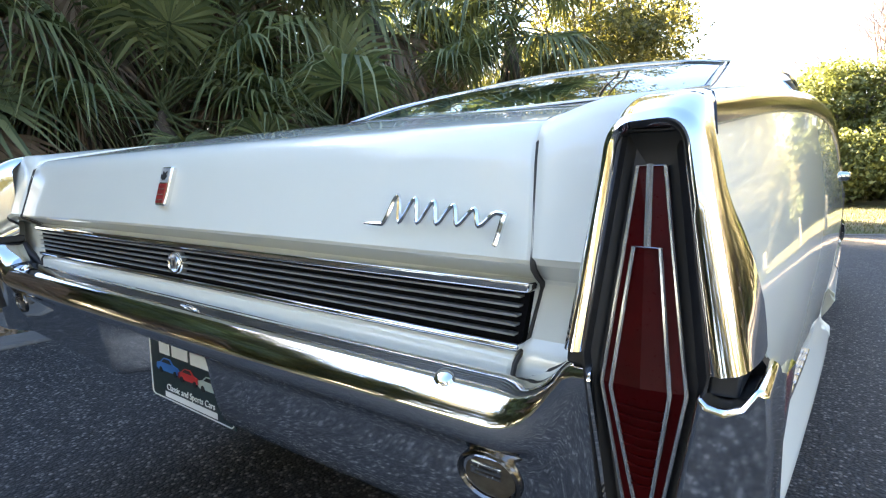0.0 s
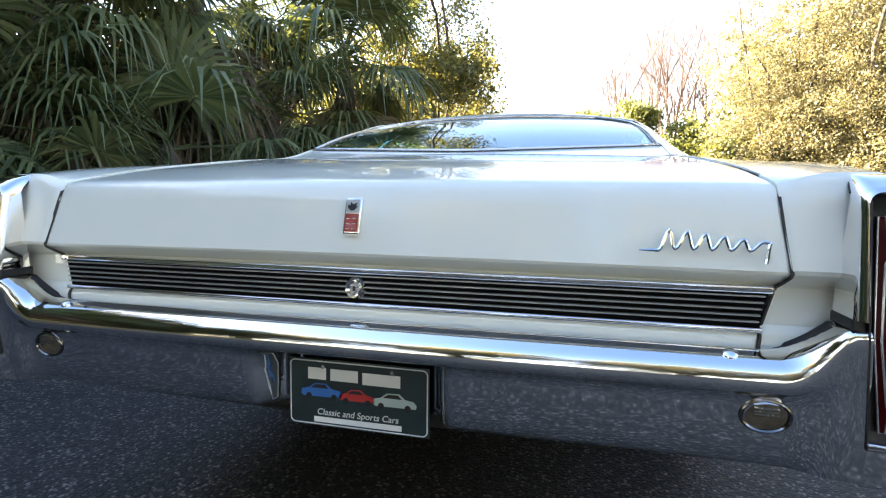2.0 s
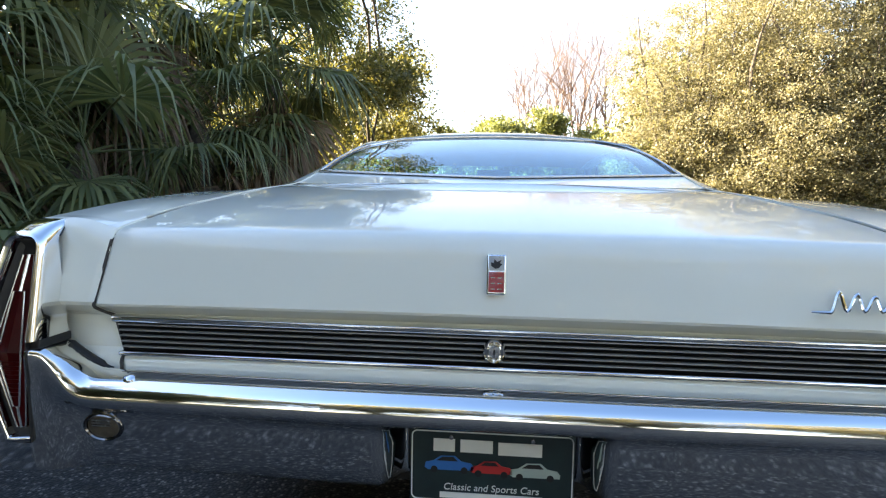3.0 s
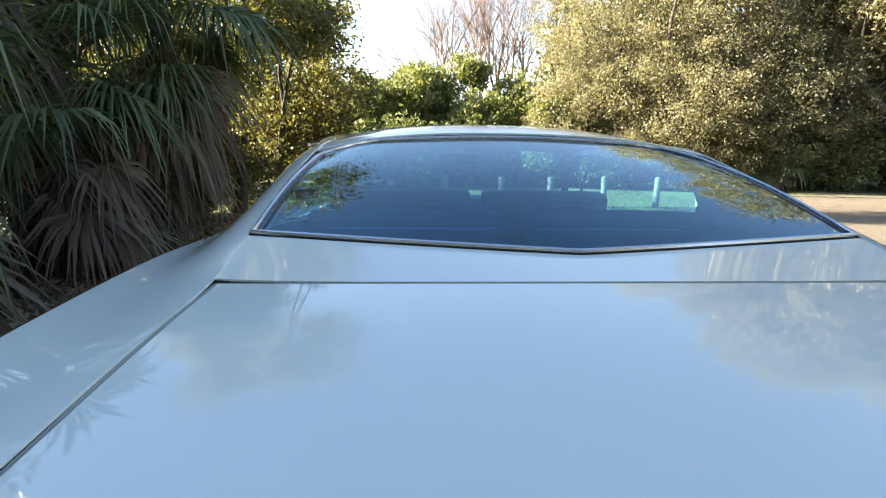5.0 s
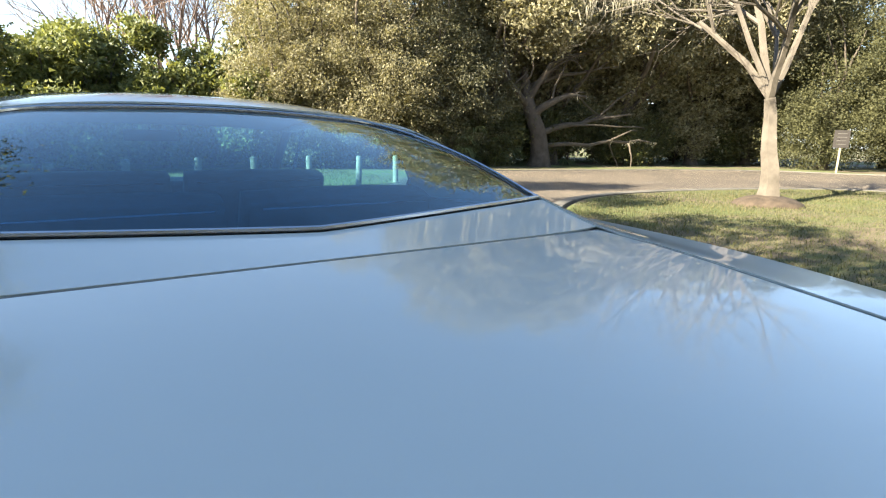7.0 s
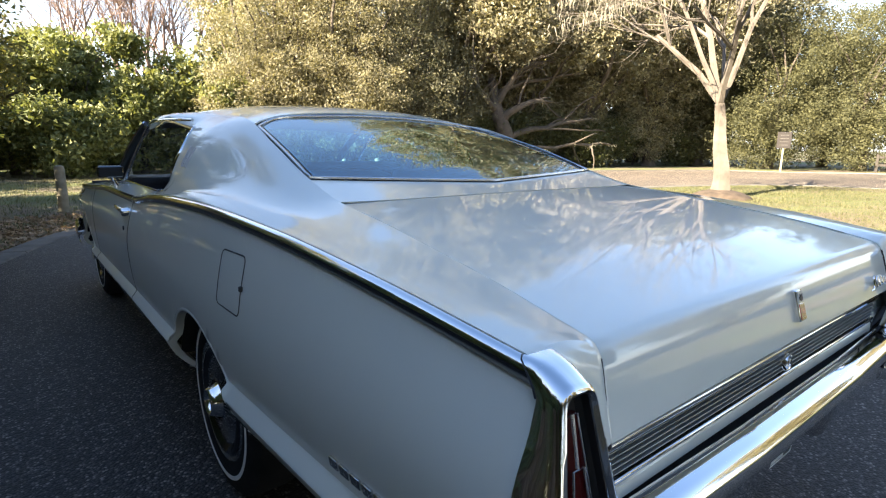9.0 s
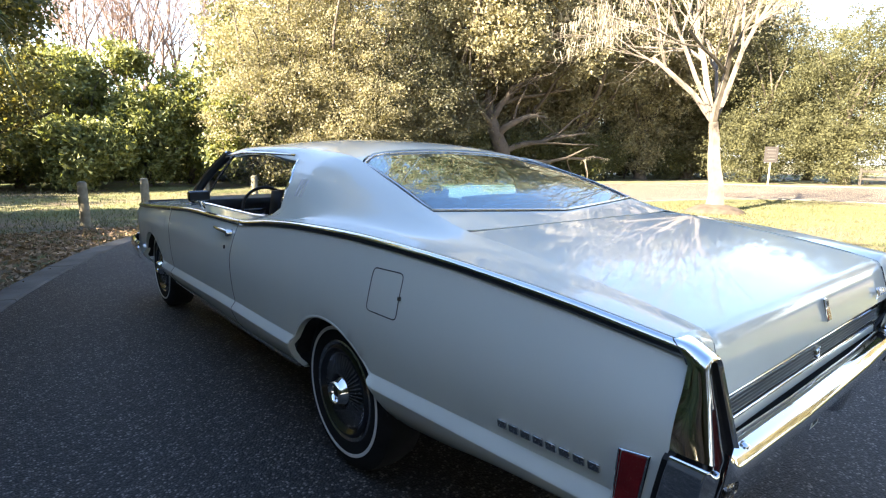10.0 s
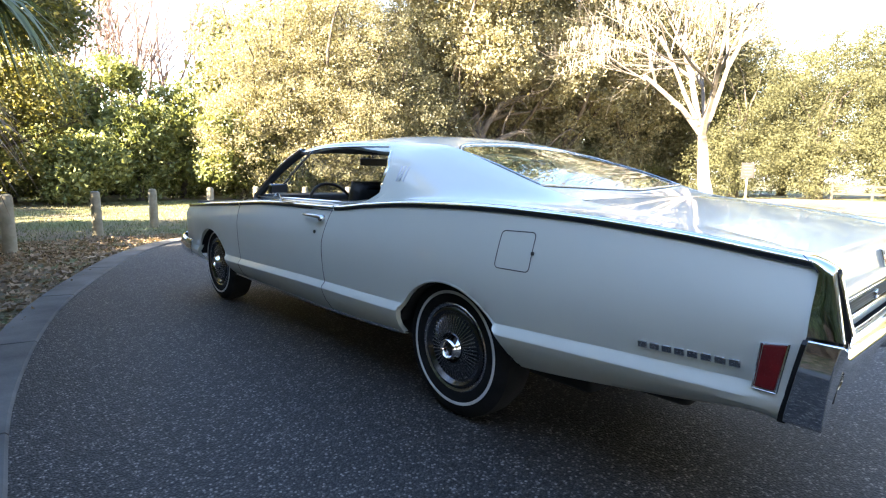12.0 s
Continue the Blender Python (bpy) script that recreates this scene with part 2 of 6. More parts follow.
# ---- mesh helpers ----
def smooth_curve(*pts):
    """Monotone cubic through (x, y) points."""
    xs, ys = np.array([p[0] for p in pts], float), np.array([p[1] for p in pts], float)
    d = np.diff(ys) / np.diff(xs)
    m = np.concatenate(([d[0]], np.where(d[:-1] * d[1:] > 0, 2 * d[:-1] * d[1:] / np.where(d[:-1] + d[1:] == 0, 1, d[:-1] + d[1:]), 0), [d[-1]]))

    def f(x):
        x = min(max(x, xs[0]), xs[-1])
        i = min(max(int(np.searchsorted(xs, x)) - 1, 0), len(xs) - 2)
        h = xs[i + 1] - xs[i]
        t = (x - xs[i]) / h
        return float((2 * t**3 - 3 * t**2 + 1) * ys[i] + (t**3 - 2 * t**2 + t) * h * m[i] + (3 * t**2 - 2 * t**3) * ys[i + 1] + (t**3 - t**2) * h * m[i + 1])

    return f


def mesh_of(name, verts, faces, material, smooth=True, sharp=40.0):
    me = bpy.data.meshes.new(name)
    me.from_pydata([tuple(map(float, v)) for v in verts], [], faces)
    me.update()
    if material:
        me.materials.append(material)
    if smooth:
        me.polygons.foreach_set("use_smooth", [True] * len(me.polygons))
        me.set_sharp_from_angle(angle=radians(sharp))
    return me


def part(name, me, parent, label="", bevel=0.0, thick=0.0, shadow=True):
    ob = new(name, me)
    ob.parent = parent
    if label:
        ob["label"] = label
    if thick:
        s = ob.modifiers.new("thickness", "SOLIDIFY")
        s.thickness, s.offset = thick, -1.0
    if bevel:
        b = ob.modifiers.new("rounding", "BEVEL")
        b.width, b.segments, b.limit_method, b.angle_limit = bevel, 3, "ANGLE", radians(35)
    ob.visible_shadow = shadow
    return ob


def grid(name, rows, material, flip=False, sharp=40.0, keep=None):
    """Quads over rows of points; keep(i, j) leaves faces out."""
    n, m = len(rows), len(rows[0])
    verts = [p for r in rows for p in r]
    faces = []
    for i in range(n - 1):
        for j in range(m - 1):
            if keep is None or keep(i, j):
                q = (i * m + j, (i + 1) * m + j, (i + 1) * m + j + 1, i * m + j + 1)
                faces.append(q[::-1] if flip else q)
    me = mesh_of(name, verts, faces, material, sharp=sharp)
    # a sheet's rim keeps its own normals
    uses = collections.Counter(k for p in me.polygons for k in p.edge_keys)
    for e in me.edges:
        if uses[e.key] == 1:
            e.use_edge_sharp = True
    return me


def block(name, lo, hi, material):
    (a, b, c), (d, e, f) = lo, hi
    v = [(a, b, c), (d, b, c), (d, e, c), (a, e, c), (a, b, f), (d, b, f), (d, e, f), (a, e, f)]
    return mesh_of(name, v, [(3, 2, 1, 0), (4, 5, 6, 7), (0, 1, 5, 4), (1, 2, 6, 5), (2, 3, 7, 6), (3, 0, 4, 7)], material, smooth=True, sharp=30)


def prism(name, outline, near, far, material):
    """An outline of (x, z) drawn from y = near(x, z) to y = far(x, z), closed."""
    n = len(outline)
    v = [(x, near(x, z), z) for x, z in outline] + [(x, far(x, z), z) for x, z in outline]
    faces = [tuple(range(n)), tuple(range(2 * n - 1, n - 1, -1))] + [(i, i + n, (i + 1) % n + n, (i + 1) % n) for i in range(n)]
    me = mesh_of(name, v, faces, material, sharp=30)
    bm = bmesh.new()
    bm.from_mesh(me)
    bmesh.ops.recalc_face_normals(bm, faces=bm.faces)
    bm.to_mesh(me)
    bm.free()
    me.set_sharp_from_angle(angle=radians(30))
    return me


def tube_data(points, radii, sides=8, closed=False):
    pts = [Vector(p) for p in points]
    if not hasattr(radii, "__len__"):
        radii = [radii] * len(pts)
    verts, faces, n = [], [], len(pts)
    side = None
    for i, p in enumerate(pts):
        a = pts[(i - 1) % n] if closed or i else p
        b = pts[(i + 1) % n] if closed or i < n - 1 else p
        way = (b - a).normalized()
        if side is None:
            side = way.orthogonal().normalized()
        side = (side - way * side.dot(way)).normalized()
        up = way.cross(side)
        for k in range(sides):
            w = 2 * math.pi * k / sides
            verts.append(p + (side * math.cos(w) + up * math.sin(w)) * radii[i])
    for i in range(n if closed else n - 1):
        for k in range(sides):
            faces.append((i * sides + k, i * sides + (k + 1) % sides, ((i + 1) % n) * sides + (k + 1) % sides, ((i + 1) % n) * sides + k))
    if not closed:
        faces += [tuple(range(sides - 1, -1, -1)), tuple(range((n - 1) * sides, n * sides))]
    return verts, faces


def tube(name, points, radii, material, sides=8, closed=False):
    return mesh_of(name, *tube_data(points, radii, sides, closed), material, sharp=50)


def lathe(name, profile, material, axis="x", steps=48, sharp=35.0):
    """Profile of (along, radius) turned round the axis."""
    verts, faces, n = [], [], len(profile)
    for k in range(steps):
        w = 2 * math.pi * k / steps
        for a, r in profile:
            verts.append({"x": (a, r * math.cos(w), r * math.sin(w)), "y": (r * math.cos(w), a, r * math.sin(w)), "z": (r * math.cos(w), r * math.sin(w), a)}[axis])
    for k in range(steps):
        for i in range(n - 1):
            faces.append((k * n + i, ((k + 1) % steps) * n + i, ((k + 1) % steps) * n + i + 1, k * n + i + 1))
    me = mesh_of(name, verts, faces, material, sharp=sharp)
    bm = bmesh.new()
    bm.from_mesh(me)
    bmesh.ops.remove_doubles(bm, verts=bm.verts, dist=0.0003)
    bmesh.ops.recalc_face_normals(bm, faces=bm.faces)
    bm.to_mesh(me)
    bm.free()
    me.set_sharp_from_angle(angle=radians(sharp))
    return me


def moved(me, m):
    me.transform(m)
    return me


def empty(name, place=(0, 0, 0)):
    ob = new(name)
    ob.location = place
    ob.empty_display_size = 0.1
    return ob


# ---- ground, road, kerbs ----
def dip(y):
    t = min(max((y - 7.0) / 5.0, 0.0), 1.0)
    return -0.1 * t * t * (3 - 2 * t)


def build_ground():
    ys = [-400, -120, -60, -30] + [i * 0.5 for i in range(-30, 61)] + [40, 60, 120, 400]
    xs = [-400, -120, -60, -30] + [i * 0.75 for i in range(-20, 61)] + [60, 90, 160, 400]
    rows = []
    for y in ys:
        r = []
        for x in xs:
            rough = 0.05 * noise.noise(Vector((x * 0.4, y * 0.4, 0))) if x < -3.5 or y > 20 else 0.0
            r.append((x, y, dip(y) - 0.03 + rough))
        rows.append(r)
    tagged(new("ground", grid("ground", rows, EARTH, flip=True)), "leaf litter and thin winter grass beside the drive", "ground", kind="structure")


LEFT_EDGE = [(-60, -2.62), (1.0, -2.62), (2.0, -2.56), (2.6, -2.52), (3.6, -2.37), (4.9, -2.06), (6.6, -1.42), (8.26, -0.62), (9.0, -0.12),
             (9.7, 0.5), (11.0, 1.9), (12.2, 3.8), (12.9, 5.4), (13.8, 7.2), (16.5, 9.5), (18.4, 12.0)]
left_edge = smooth_curve(*LEFT_EDGE)
right_edge = smooth_curve((-60, 38.0), (3.0, 34.5), (9.0, 33.0), (13.5, 31.5), (16.0, 26.0), (17.6, 18.0), (18.4, 12.1))


def build_road():
    ys = [-60, -30, -15, -8, -4] + [i * 0.4 - 2 for i in range(52)]
    ys = [y for y in ys if y <= 18.4] + [18.4]
    rows = []
    for y in ys:
        a, b = left_edge(y), right_edge(y)
        rows.append([(a + (b - a) * (k / 24) ** 1.6, y, dip(y)) for k in range(25)])
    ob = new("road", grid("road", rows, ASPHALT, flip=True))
    s = ob.modifiers.new("thickness", "SOLIDIFY")
    s.thickness, s.offset = 0.06, -1
    tagged(ob, "dark grey asphalt drive with pale aggregate", "road", kind="structure")
    # the road that the drive runs into, its sunlight painted as a paler asphalt
    yl = np.linspace(9.0, 18.4, 80)
    far_y = lambda x: float(np.interp(x, [left_edge(q) for q in yl], yl)) if x < 12.0 else float(np.interp(-x, [-right_edge(q) for q in np.linspace(-16.0, 18.4, 150)], np.linspace(-16.0, 18.4, 150)))
    near_y = lambda x: max(5.0, 9.9 - (x - 0.4) * 1.2) if x < 18.7 else max(-14.0, 5.0 - (x - 18.7) * 8.0)
    rows = []
    for k in range(81):
        x = 0.7 + 33.8 * k / 80
        y1 = far_y(x) - 0.02
        y0 = min(near_y(x), y1 - 0.02)
        rows.append([(x, y0 + (y1 - y0) * j / 30, dip(y0 + (y1 - y0) * j / 30) + 0.006) for j in range(31)])
    tagged(new("sunlit_road", grid("sunlit_road", rows, SUNLIT_ASPHALT)), "asphalt road past the grass island, tinted pale for the sun on it", "road", kind="structure")


def slab(points, width, height, material, base=-0.03, name="kerb_stone"):
    """One kerb stone along the given edge points, width to the left of their way."""
    n = len(points)
    top_in, top_out = [], []
    for i, p in enumerate(points):
        a, b = points[max(i - 1, 0)], points[min(i + 1, n - 1)]
        w = Vector((b[0] - a[0], b[1] - a[1])).normalized()
        side = Vector((-w.y, w.x))
        top_in.append((p[0], p[1]))
        top_out.append((p[0] + side.x * width, p[1] + side.y * width))
    rows = []
    for (a, b), (c, d) in zip(top_in, top_out):
        z = dip(b)
        e = 0.012
        ux, uy = (c - a) / width, (d - b) / width
        rows.append([(a, b, z + base), (a, b, z + height - e), (a + ux * e, b + uy * e, z + height), (c - ux * e, d - uy * e, z + height), (c, d, z + height - e), (c, d, z + base)])
    n, m = len(rows), 6
    verts = [p for r in rows for p in r]
    faces = [(i * m + j, i * m + j + 1, (i + 1) * m + j + 1, (i + 1) * m + j) for i in range(n - 1) for j in range(m - 1)]
    faces += [tuple(range(m - 1, -1, -1)), tuple((n - 1) * m + j for j in range(m))]
    me = mesh_of(name, verts, faces, material, sharp=30)
    bm = bmesh.new()
    bm.from_mesh(me)
    bmesh.ops.recalc_face_normals(bm, faces=bm.faces)
    bm.to_mesh(me)
    bm.free()
    return me


def resample(points, step):
    pts = [Vector(p) for p in points]
    out, carry = [pts[0]], 0.0
    for a, b in zip(pts, pts[1:]):
        d = (b - a).length
        k = step - carry
        while k <= d:
            out.append(a.lerp(b, k / d))
            k += step
        carry = d - (k - step)
    return out


def kerb_run(name, label, line, width, height, length):
    top = tagged(empty(name), label, "kerb", kind="structure")
    pts = resample(line, length / 6)
    k = 0
    while k + 6 < len(pts):
        seg = [tuple(p) for p in pts[k:k + 7]]
        a, b = Vector(seg[0]), Vector(seg[1])
        seg[0] = tuple(a.lerp(b, 0.03))
        a, b = Vector(seg[-1]), Vector(seg[-2])
        seg[-1] = tuple(a.lerp(b, 0.03))
        part("kerb_stone", slab(seg, width, height, CONCRETE), top)
        k += 6
    return top


ISLAND = [(4.75, -16), (4.75, -6), (4.75, 0.5), (4.72, 2.2), (4.85, 3.1), (5.15, 4.2), (5.9, 5.7), (7.2, 7.0), (8.8, 7.9), (10.4, 8.25), (12.4, 8.25), (14.6, 7.8),
          (16.6, 7.1), (18.4, 6.0), (19.4, 4.2), (19.6, 2.0), (19.6, -6), (19.6, -16)]


def smooth_line(points, per=8):
    out = []
    P = [Vector(p) for p in points]
    for i in range(len(P) - 1):
        a, b, c, d = P[max(i - 1, 0)], P[i], P[i + 1], P[min(i + 2, len(P) - 1)]
        for k in range(per):
            t = k / per
            out.append(0.5 * ((2 * b) + (c - a) * t + (2 * a - 5 * b + 4 * c - d) * t**2 + (3 * b - a - 3 * c + d) * t**3))
    out.append(P[-1])
    return [tuple(p) for p in out]


def build_island():
    line = smooth_line(ISLAND)
    rows = []
    for f in (1.0, 0.985, 0.93, 0.8, 0.6, 0.4, 0.2, 0.02):
        rows.append([(x * f + 11.6 * (1 - f), y * f + (2.0 if y > 2 else y) * (1 - f), dip(y) + (-0.03 if f == 1 else 0.055 + 0.08 * (1 - f) + 0.02 * noise.noise(Vector((x * f, y * f, 1))))) for x, y in line])
    tagged(new("grass_island", grid("grass_island", rows, EARTH, flip=False)), "raised grass island inside the drive's kerb", "lawn", kind="structure")


build_ground()
build_road()
build_island()
kerb_run("kerb_left", "flat pale concrete kerb along the drive", [(left_edge(y), y) for y in [i * 0.1 - 8 for i in range(205)]], 0.27, 0.018, 1.5)
kerb_run("kerb_island", "pale concrete kerb round the grass island", [(x, y) for x, y in smooth_line(ISLAND) if y > -8], 0.24, 0.08, 1.8)
kerb_run("kerb_far", "pale concrete kerb at the far edge of the drive", [(right_edge(18.4 - 0.2 * k), 18.4 - 0.2 * k) for k in range(130)], 0.2, 0.05, 3.0)


# ---- plants ----
def leaf_mesh(name, P, size, material, aspect=0.62, flat=0.0, rng=None):
    """One pointed leaf at each of the points P."""
    n = len(P)
    u = rng.normal(size=(n, 3))
    u[:, 2] *= 1 - flat
    u /= np.linalg.norm(u, axis=1)[:, None]
    w = rng.normal(size=(n, 3))
    v = np.cross(u, w)
    v /= np.linalg.norm(v, axis=1)[:, None]
    s = size * rng.uniform(0.6, 1.35, size=(n, 1))
    co = np.stack([P - u * s * 0.35 - v * s * aspect * 0.5, P - u * s * 0.35 + v * s * aspect * 0.5, P + u * s * 0.65], axis=1).reshape(-1, 3).astype(np.float32)
    return quads_mesh(name, co, material, 3)


def quads_mesh(name, co, material, k=4):
    """Loose faces of k corners each."""
    n = len(co) // k
    me = bpy.data.meshes.new(name)
    me.vertices.add(k * n)
    me.vertices.foreach_set("co", co.ravel())
    me.loops.add(k * n)
    me.loops.foreach_set("vertex_index", np.arange(k * n, dtype=np.int32))
    me.polygons.add(n)
    me.polygons.foreach_set("loop_start", np.arange(0, k * n, k, dtype=np.int32))
    me.materials.append(material)
    me.update(calc_edges=True)
    return me


def limb(rng, a, b, r0, r1, bend=0.15, steps=6):
    a, b = Vector(a), Vector(b)
    d = (b - a).length
    off = Vector(rng.normal(size=3)) * d * bend
    off.z = abs(off.z) * 0.8
    pts = [a.lerp(b, k / steps) + off * math.sin(math.pi * k / steps) + Vector(rng.normal(size=3)) * d * 0.012 for k in range(steps + 1)]
    pts[0], pts[-1] = a, b
    return pts, [r0 + (r1 - r0) * k / steps for k in range(steps + 1)]


def joined_tubes(name, runs, material, sides=7):
    V, F = [], []
    for pts, radii in runs:
        v, f = tube_data(pts, radii, sides)
        o = len(V)
        V += v
        F += [tuple(i + o for i in q) for q in f]
    return mesh_of(name, V, F, material, sharp=60)


def tree(name, label, base, trunk, lobes, clusters, per, leaf, leaves, seed, bark=BARK, sigma=0.45, limbs=14, category="tree", group="", shell=2.2, flat=0.0):
    """trunk: (height, radius). lobes: ellipsoids (x, y, z, rx, ry, rz) from the base."""
    rng = np.random.default_rng(seed)
    top = tagged(empty(name, (base[0], base[1], dip(base[1]) - 0.04)), label, category, group)
    vol = np.array([l[3] * l[4] * l[5] for l in lobes])
    C = []
    for l, k in zip(lobes, np.maximum(1, (vol ** 0.6 / (vol ** 0.6).sum() * clusters)).astype(int)):
        d = rng.normal(size=(k, 3))
        d /= np.linalg.norm(d, axis=1)[:, None]
        C.append(np.array(l[:3]) + d * np.array(l[3:]) * (rng.uniform(0, 1, size=(k, 1)) ** (1 / shell)))
    C = np.concatenate(C)
    C = C[C[:, 2] > 0.15]
    s = sigma * rng.uniform(0.5, 1.3, size=(len(C), 1, 1))
    P = (C[:, None, :] + rng.normal(size=(len(C), per, 3)) * s * np.array([1, 1, 0.7])).reshape(-1, 3)
    P = P[P[:, 2] > 0.02]
    part("crown", leaf_mesh("crown", P, leaf, leaves, flat=flat, rng=rng), top)
    h, r = trunk
    fork = Vector((rng.normal() * 0.2, rng.normal() * 0.2, h))
    runs = [([(0, 0, -0.1), (0.02, 0, 0.25), *[Vector((0, 0, 0.25)).lerp(fork, k / 4) + Vector(rng.normal(size=3)) * r * 0.2 for k in (1, 2, 3)], fork], [r * 1.7, r * 1.15, r, r * 0.95, r * 0.9, r * 0.85])]
    high = np.flatnonzero(C[:, 2] > h)
    for i in rng.choice(high, min(limbs, len(high)), replace=False):
        start = Vector((0, 0, 0.2)).lerp(fork, rng.uniform(0.6, 1.0))
        pts, radii = limb(rng, start, C[i], r * rng.uniform(0.3, 0.55), 0.02, 0.06)
        runs.append((pts, radii))
        for j in rng.choice(len(C), 3):
            if np.linalg.norm(C[j] - C[i]) < 2.2:
                runs.append(limb(rng, pts[3], C[j], radii[3] * 0.6, 0.008))
    part("trunk", joined_tubes("trunk", runs, bark), top)
    return top


def fan_frond(name, rng, elevation, stalk, reach, material, droop, segments=40, spread=140):
    """A palm's fan leaf: a stalk along +y, raised by elevation degrees, and a fan of split, drooping segments."""
    e = radians(elevation)
    a = Vector((0, math.cos(e), math.sin(e)))
    nrm = Vector((0, -math.sin(e), math.cos(e)))
    b = Vector((1, 0, 0))
    V, F = tube_data([a * stalk * t + Vector((0, 0, -0.10 * stalk * t * t)) for t in (0, 0.35, 0.7, 1.0)], [0.018, 0.013, 0.010, 0.008], 5)
    V = [Vector(v) for v in V]
    hub = a * stalk + Vector((0, 0, -0.10 * stalk))
    for k in range(segments):
        ang = radians(-spread + 2 * spread * (k + 0.5) / segments + rng.normal() * 1.5)
        way = a * math.cos(ang) + b * math.sin(ang)
        R = reach * (0.72 + 0.28 * math.cos(ang * 0.55)) * rng.uniform(0.86, 1.08)
        w = R * radians(spread * 2 / segments)
        tilt = nrm * (0.18 * math.sin(abs(ang)) + rng.normal() * 0.03)
        side = way.cross(nrm).normalized()
        fall = droop * rng.uniform(0.3, 1.0)
        o = len(V)
        twist = nrm * (0.5 if k % 2 else -0.5)
        for t, ww in ((0.03, 0.04), (0.28, 0.30), (0.50, 0.47), (0.74, 0.20), (1.0, 0.02)):
            p = hub + (way + tilt * t) * R * t + Vector((0, 0, -fall * R * max(t - 0.42, 0) ** 1.8 * 2.3))
            sv = (side + twist * 0.5).normalized() * w * ww * 0.5
            V += [p - sv, p + sv]
        F += [(o + 2 * i, o + 2 * i + 1, o + 2 * i + 3, o + 2 * i + 2) for i in range(4)]
    return mesh_of(name, V, F, material, sharp=80)


_rng = np.random.default_rng(5)
FRONDS = [(e, fan_frond("frond", _rng, e, st, 0.86, PALM_GREEN, dr)) for e, st, dr in
          ((72, 0.8, 0.5), (60, 0.9, 0.7), (45, 0.95, 0.9), (32, 1.0, 1.1), (18, 1.0, 1.3), (5, 1.0, 1.4), (-10, 0.95, 1.4), (-28, 0.9, 1.3), (-45, 0.8, 1.0))]
DEAD = [(e, fan_frond("dead_frond", _rng, e, 0.7, 0.85, PALM_DEAD, dr, 22, 80)) for e, dr in ((-50, 1.1), (-66, 0.8), (-78, 0.5))]


def palm(base, height, seed, green=26, dead=12, lean=(0, 0), scale=1.0):
    rng = np.random.default_rng(seed)
    top = tagged(empty("palm", (base[0], base[1], dip(base[1]) - 0.05)), "fan palm with green fronds over a skirt of dead brown ones", "palm", "palms beside the drive")
    crown = Vector((lean[0], lean[1], height))
    pts = [Vector((0, 0, -0.1)).lerp(crown, k / 7) for k in range(8)]
    me = tube("trunk", pts, [0.2, 0.17, 0.16, 0.16, 0.17, 0.18, 0.13, 0.03], BARK, 10)
    part("trunk", me, top)
    for k in range(green + dead):
        live = k < green
        if live:
            i = min(int(rng.beta(1.3, 1.1) * len(FRONDS)), len(FRONDS) - 1)
            me = FRONDS[i][1]
        else:
            me = DEAD[rng.integers(len(DEAD))][1]
        ob = part("frond" if live else "dead_frond", me, top)
        z = height - (0 if live else rng.uniform(0.05, min(1.5, height * 0.5))) + rng.uniform(-0.15, 0.1)
        ob.matrix_local = Matrix.LocRotScale(Vector((lean[0], lean[1], z)), Euler((rng.normal() * 0.12, rng.normal() * 0.12, rng.uniform(0, 6.283))), Vector((1, 1, 1)) * scale * rng.uniform(0.8, 1.2))
    return top


# ---- the car ----
car = tagged(empty("car"), "cream-white two-door fastback hardtop of the late sixties with chrome bumpers", "car")

belt_z = smooth_curve((-0.06, 0.951), (0.34, 1.001), (0.77, 1.032), (1.2, 1.042), (1.62, 1.032), (2.05, 1.004), (2.4, 0.968), (2.7, 0.962), (3.25, 0.955), (4.1, 0.905), (5.32, 0.826))
belt_w = smooth_curve((-0.06, 0.888), (0.3, 0.915), (0.7, 0.934), (1.2, 0.945), (2.2, 0.95), (3.3, 0.95), (4.5, 0.94), (5.32, 0.89))
wide_w = smooth_curve((-0.06, 0.948), (0.3, 0.962), (0.9, 0.974), (1.6, 0.978), (2.6, 0.978), (4.3, 0.972), (5.0, 0.955), (5.32, 0.92))
char_z = smooth_curve((-0.06, 0.556), (0.06, 0.553), (0.5, 0.536), (1.05, 0.51), (1.8, 0.47), (2.7, 0.457), (4.05, 0.425), (5.32, 0.41))
sill_z = smooth_curve((-0.06, 0.489), (0.0, 0.485), (0.39, 0.431), (0.95, 0.364), (1.72, 0.319), (2.7, 0.286), (4.04, 0.283), (5.32, 0.30))
ledge = smooth_curve((-0.06, 0.0), (0.02, 0.0), (0.12, 1.0), (4.9, 1.0), (5.3, 0.3))


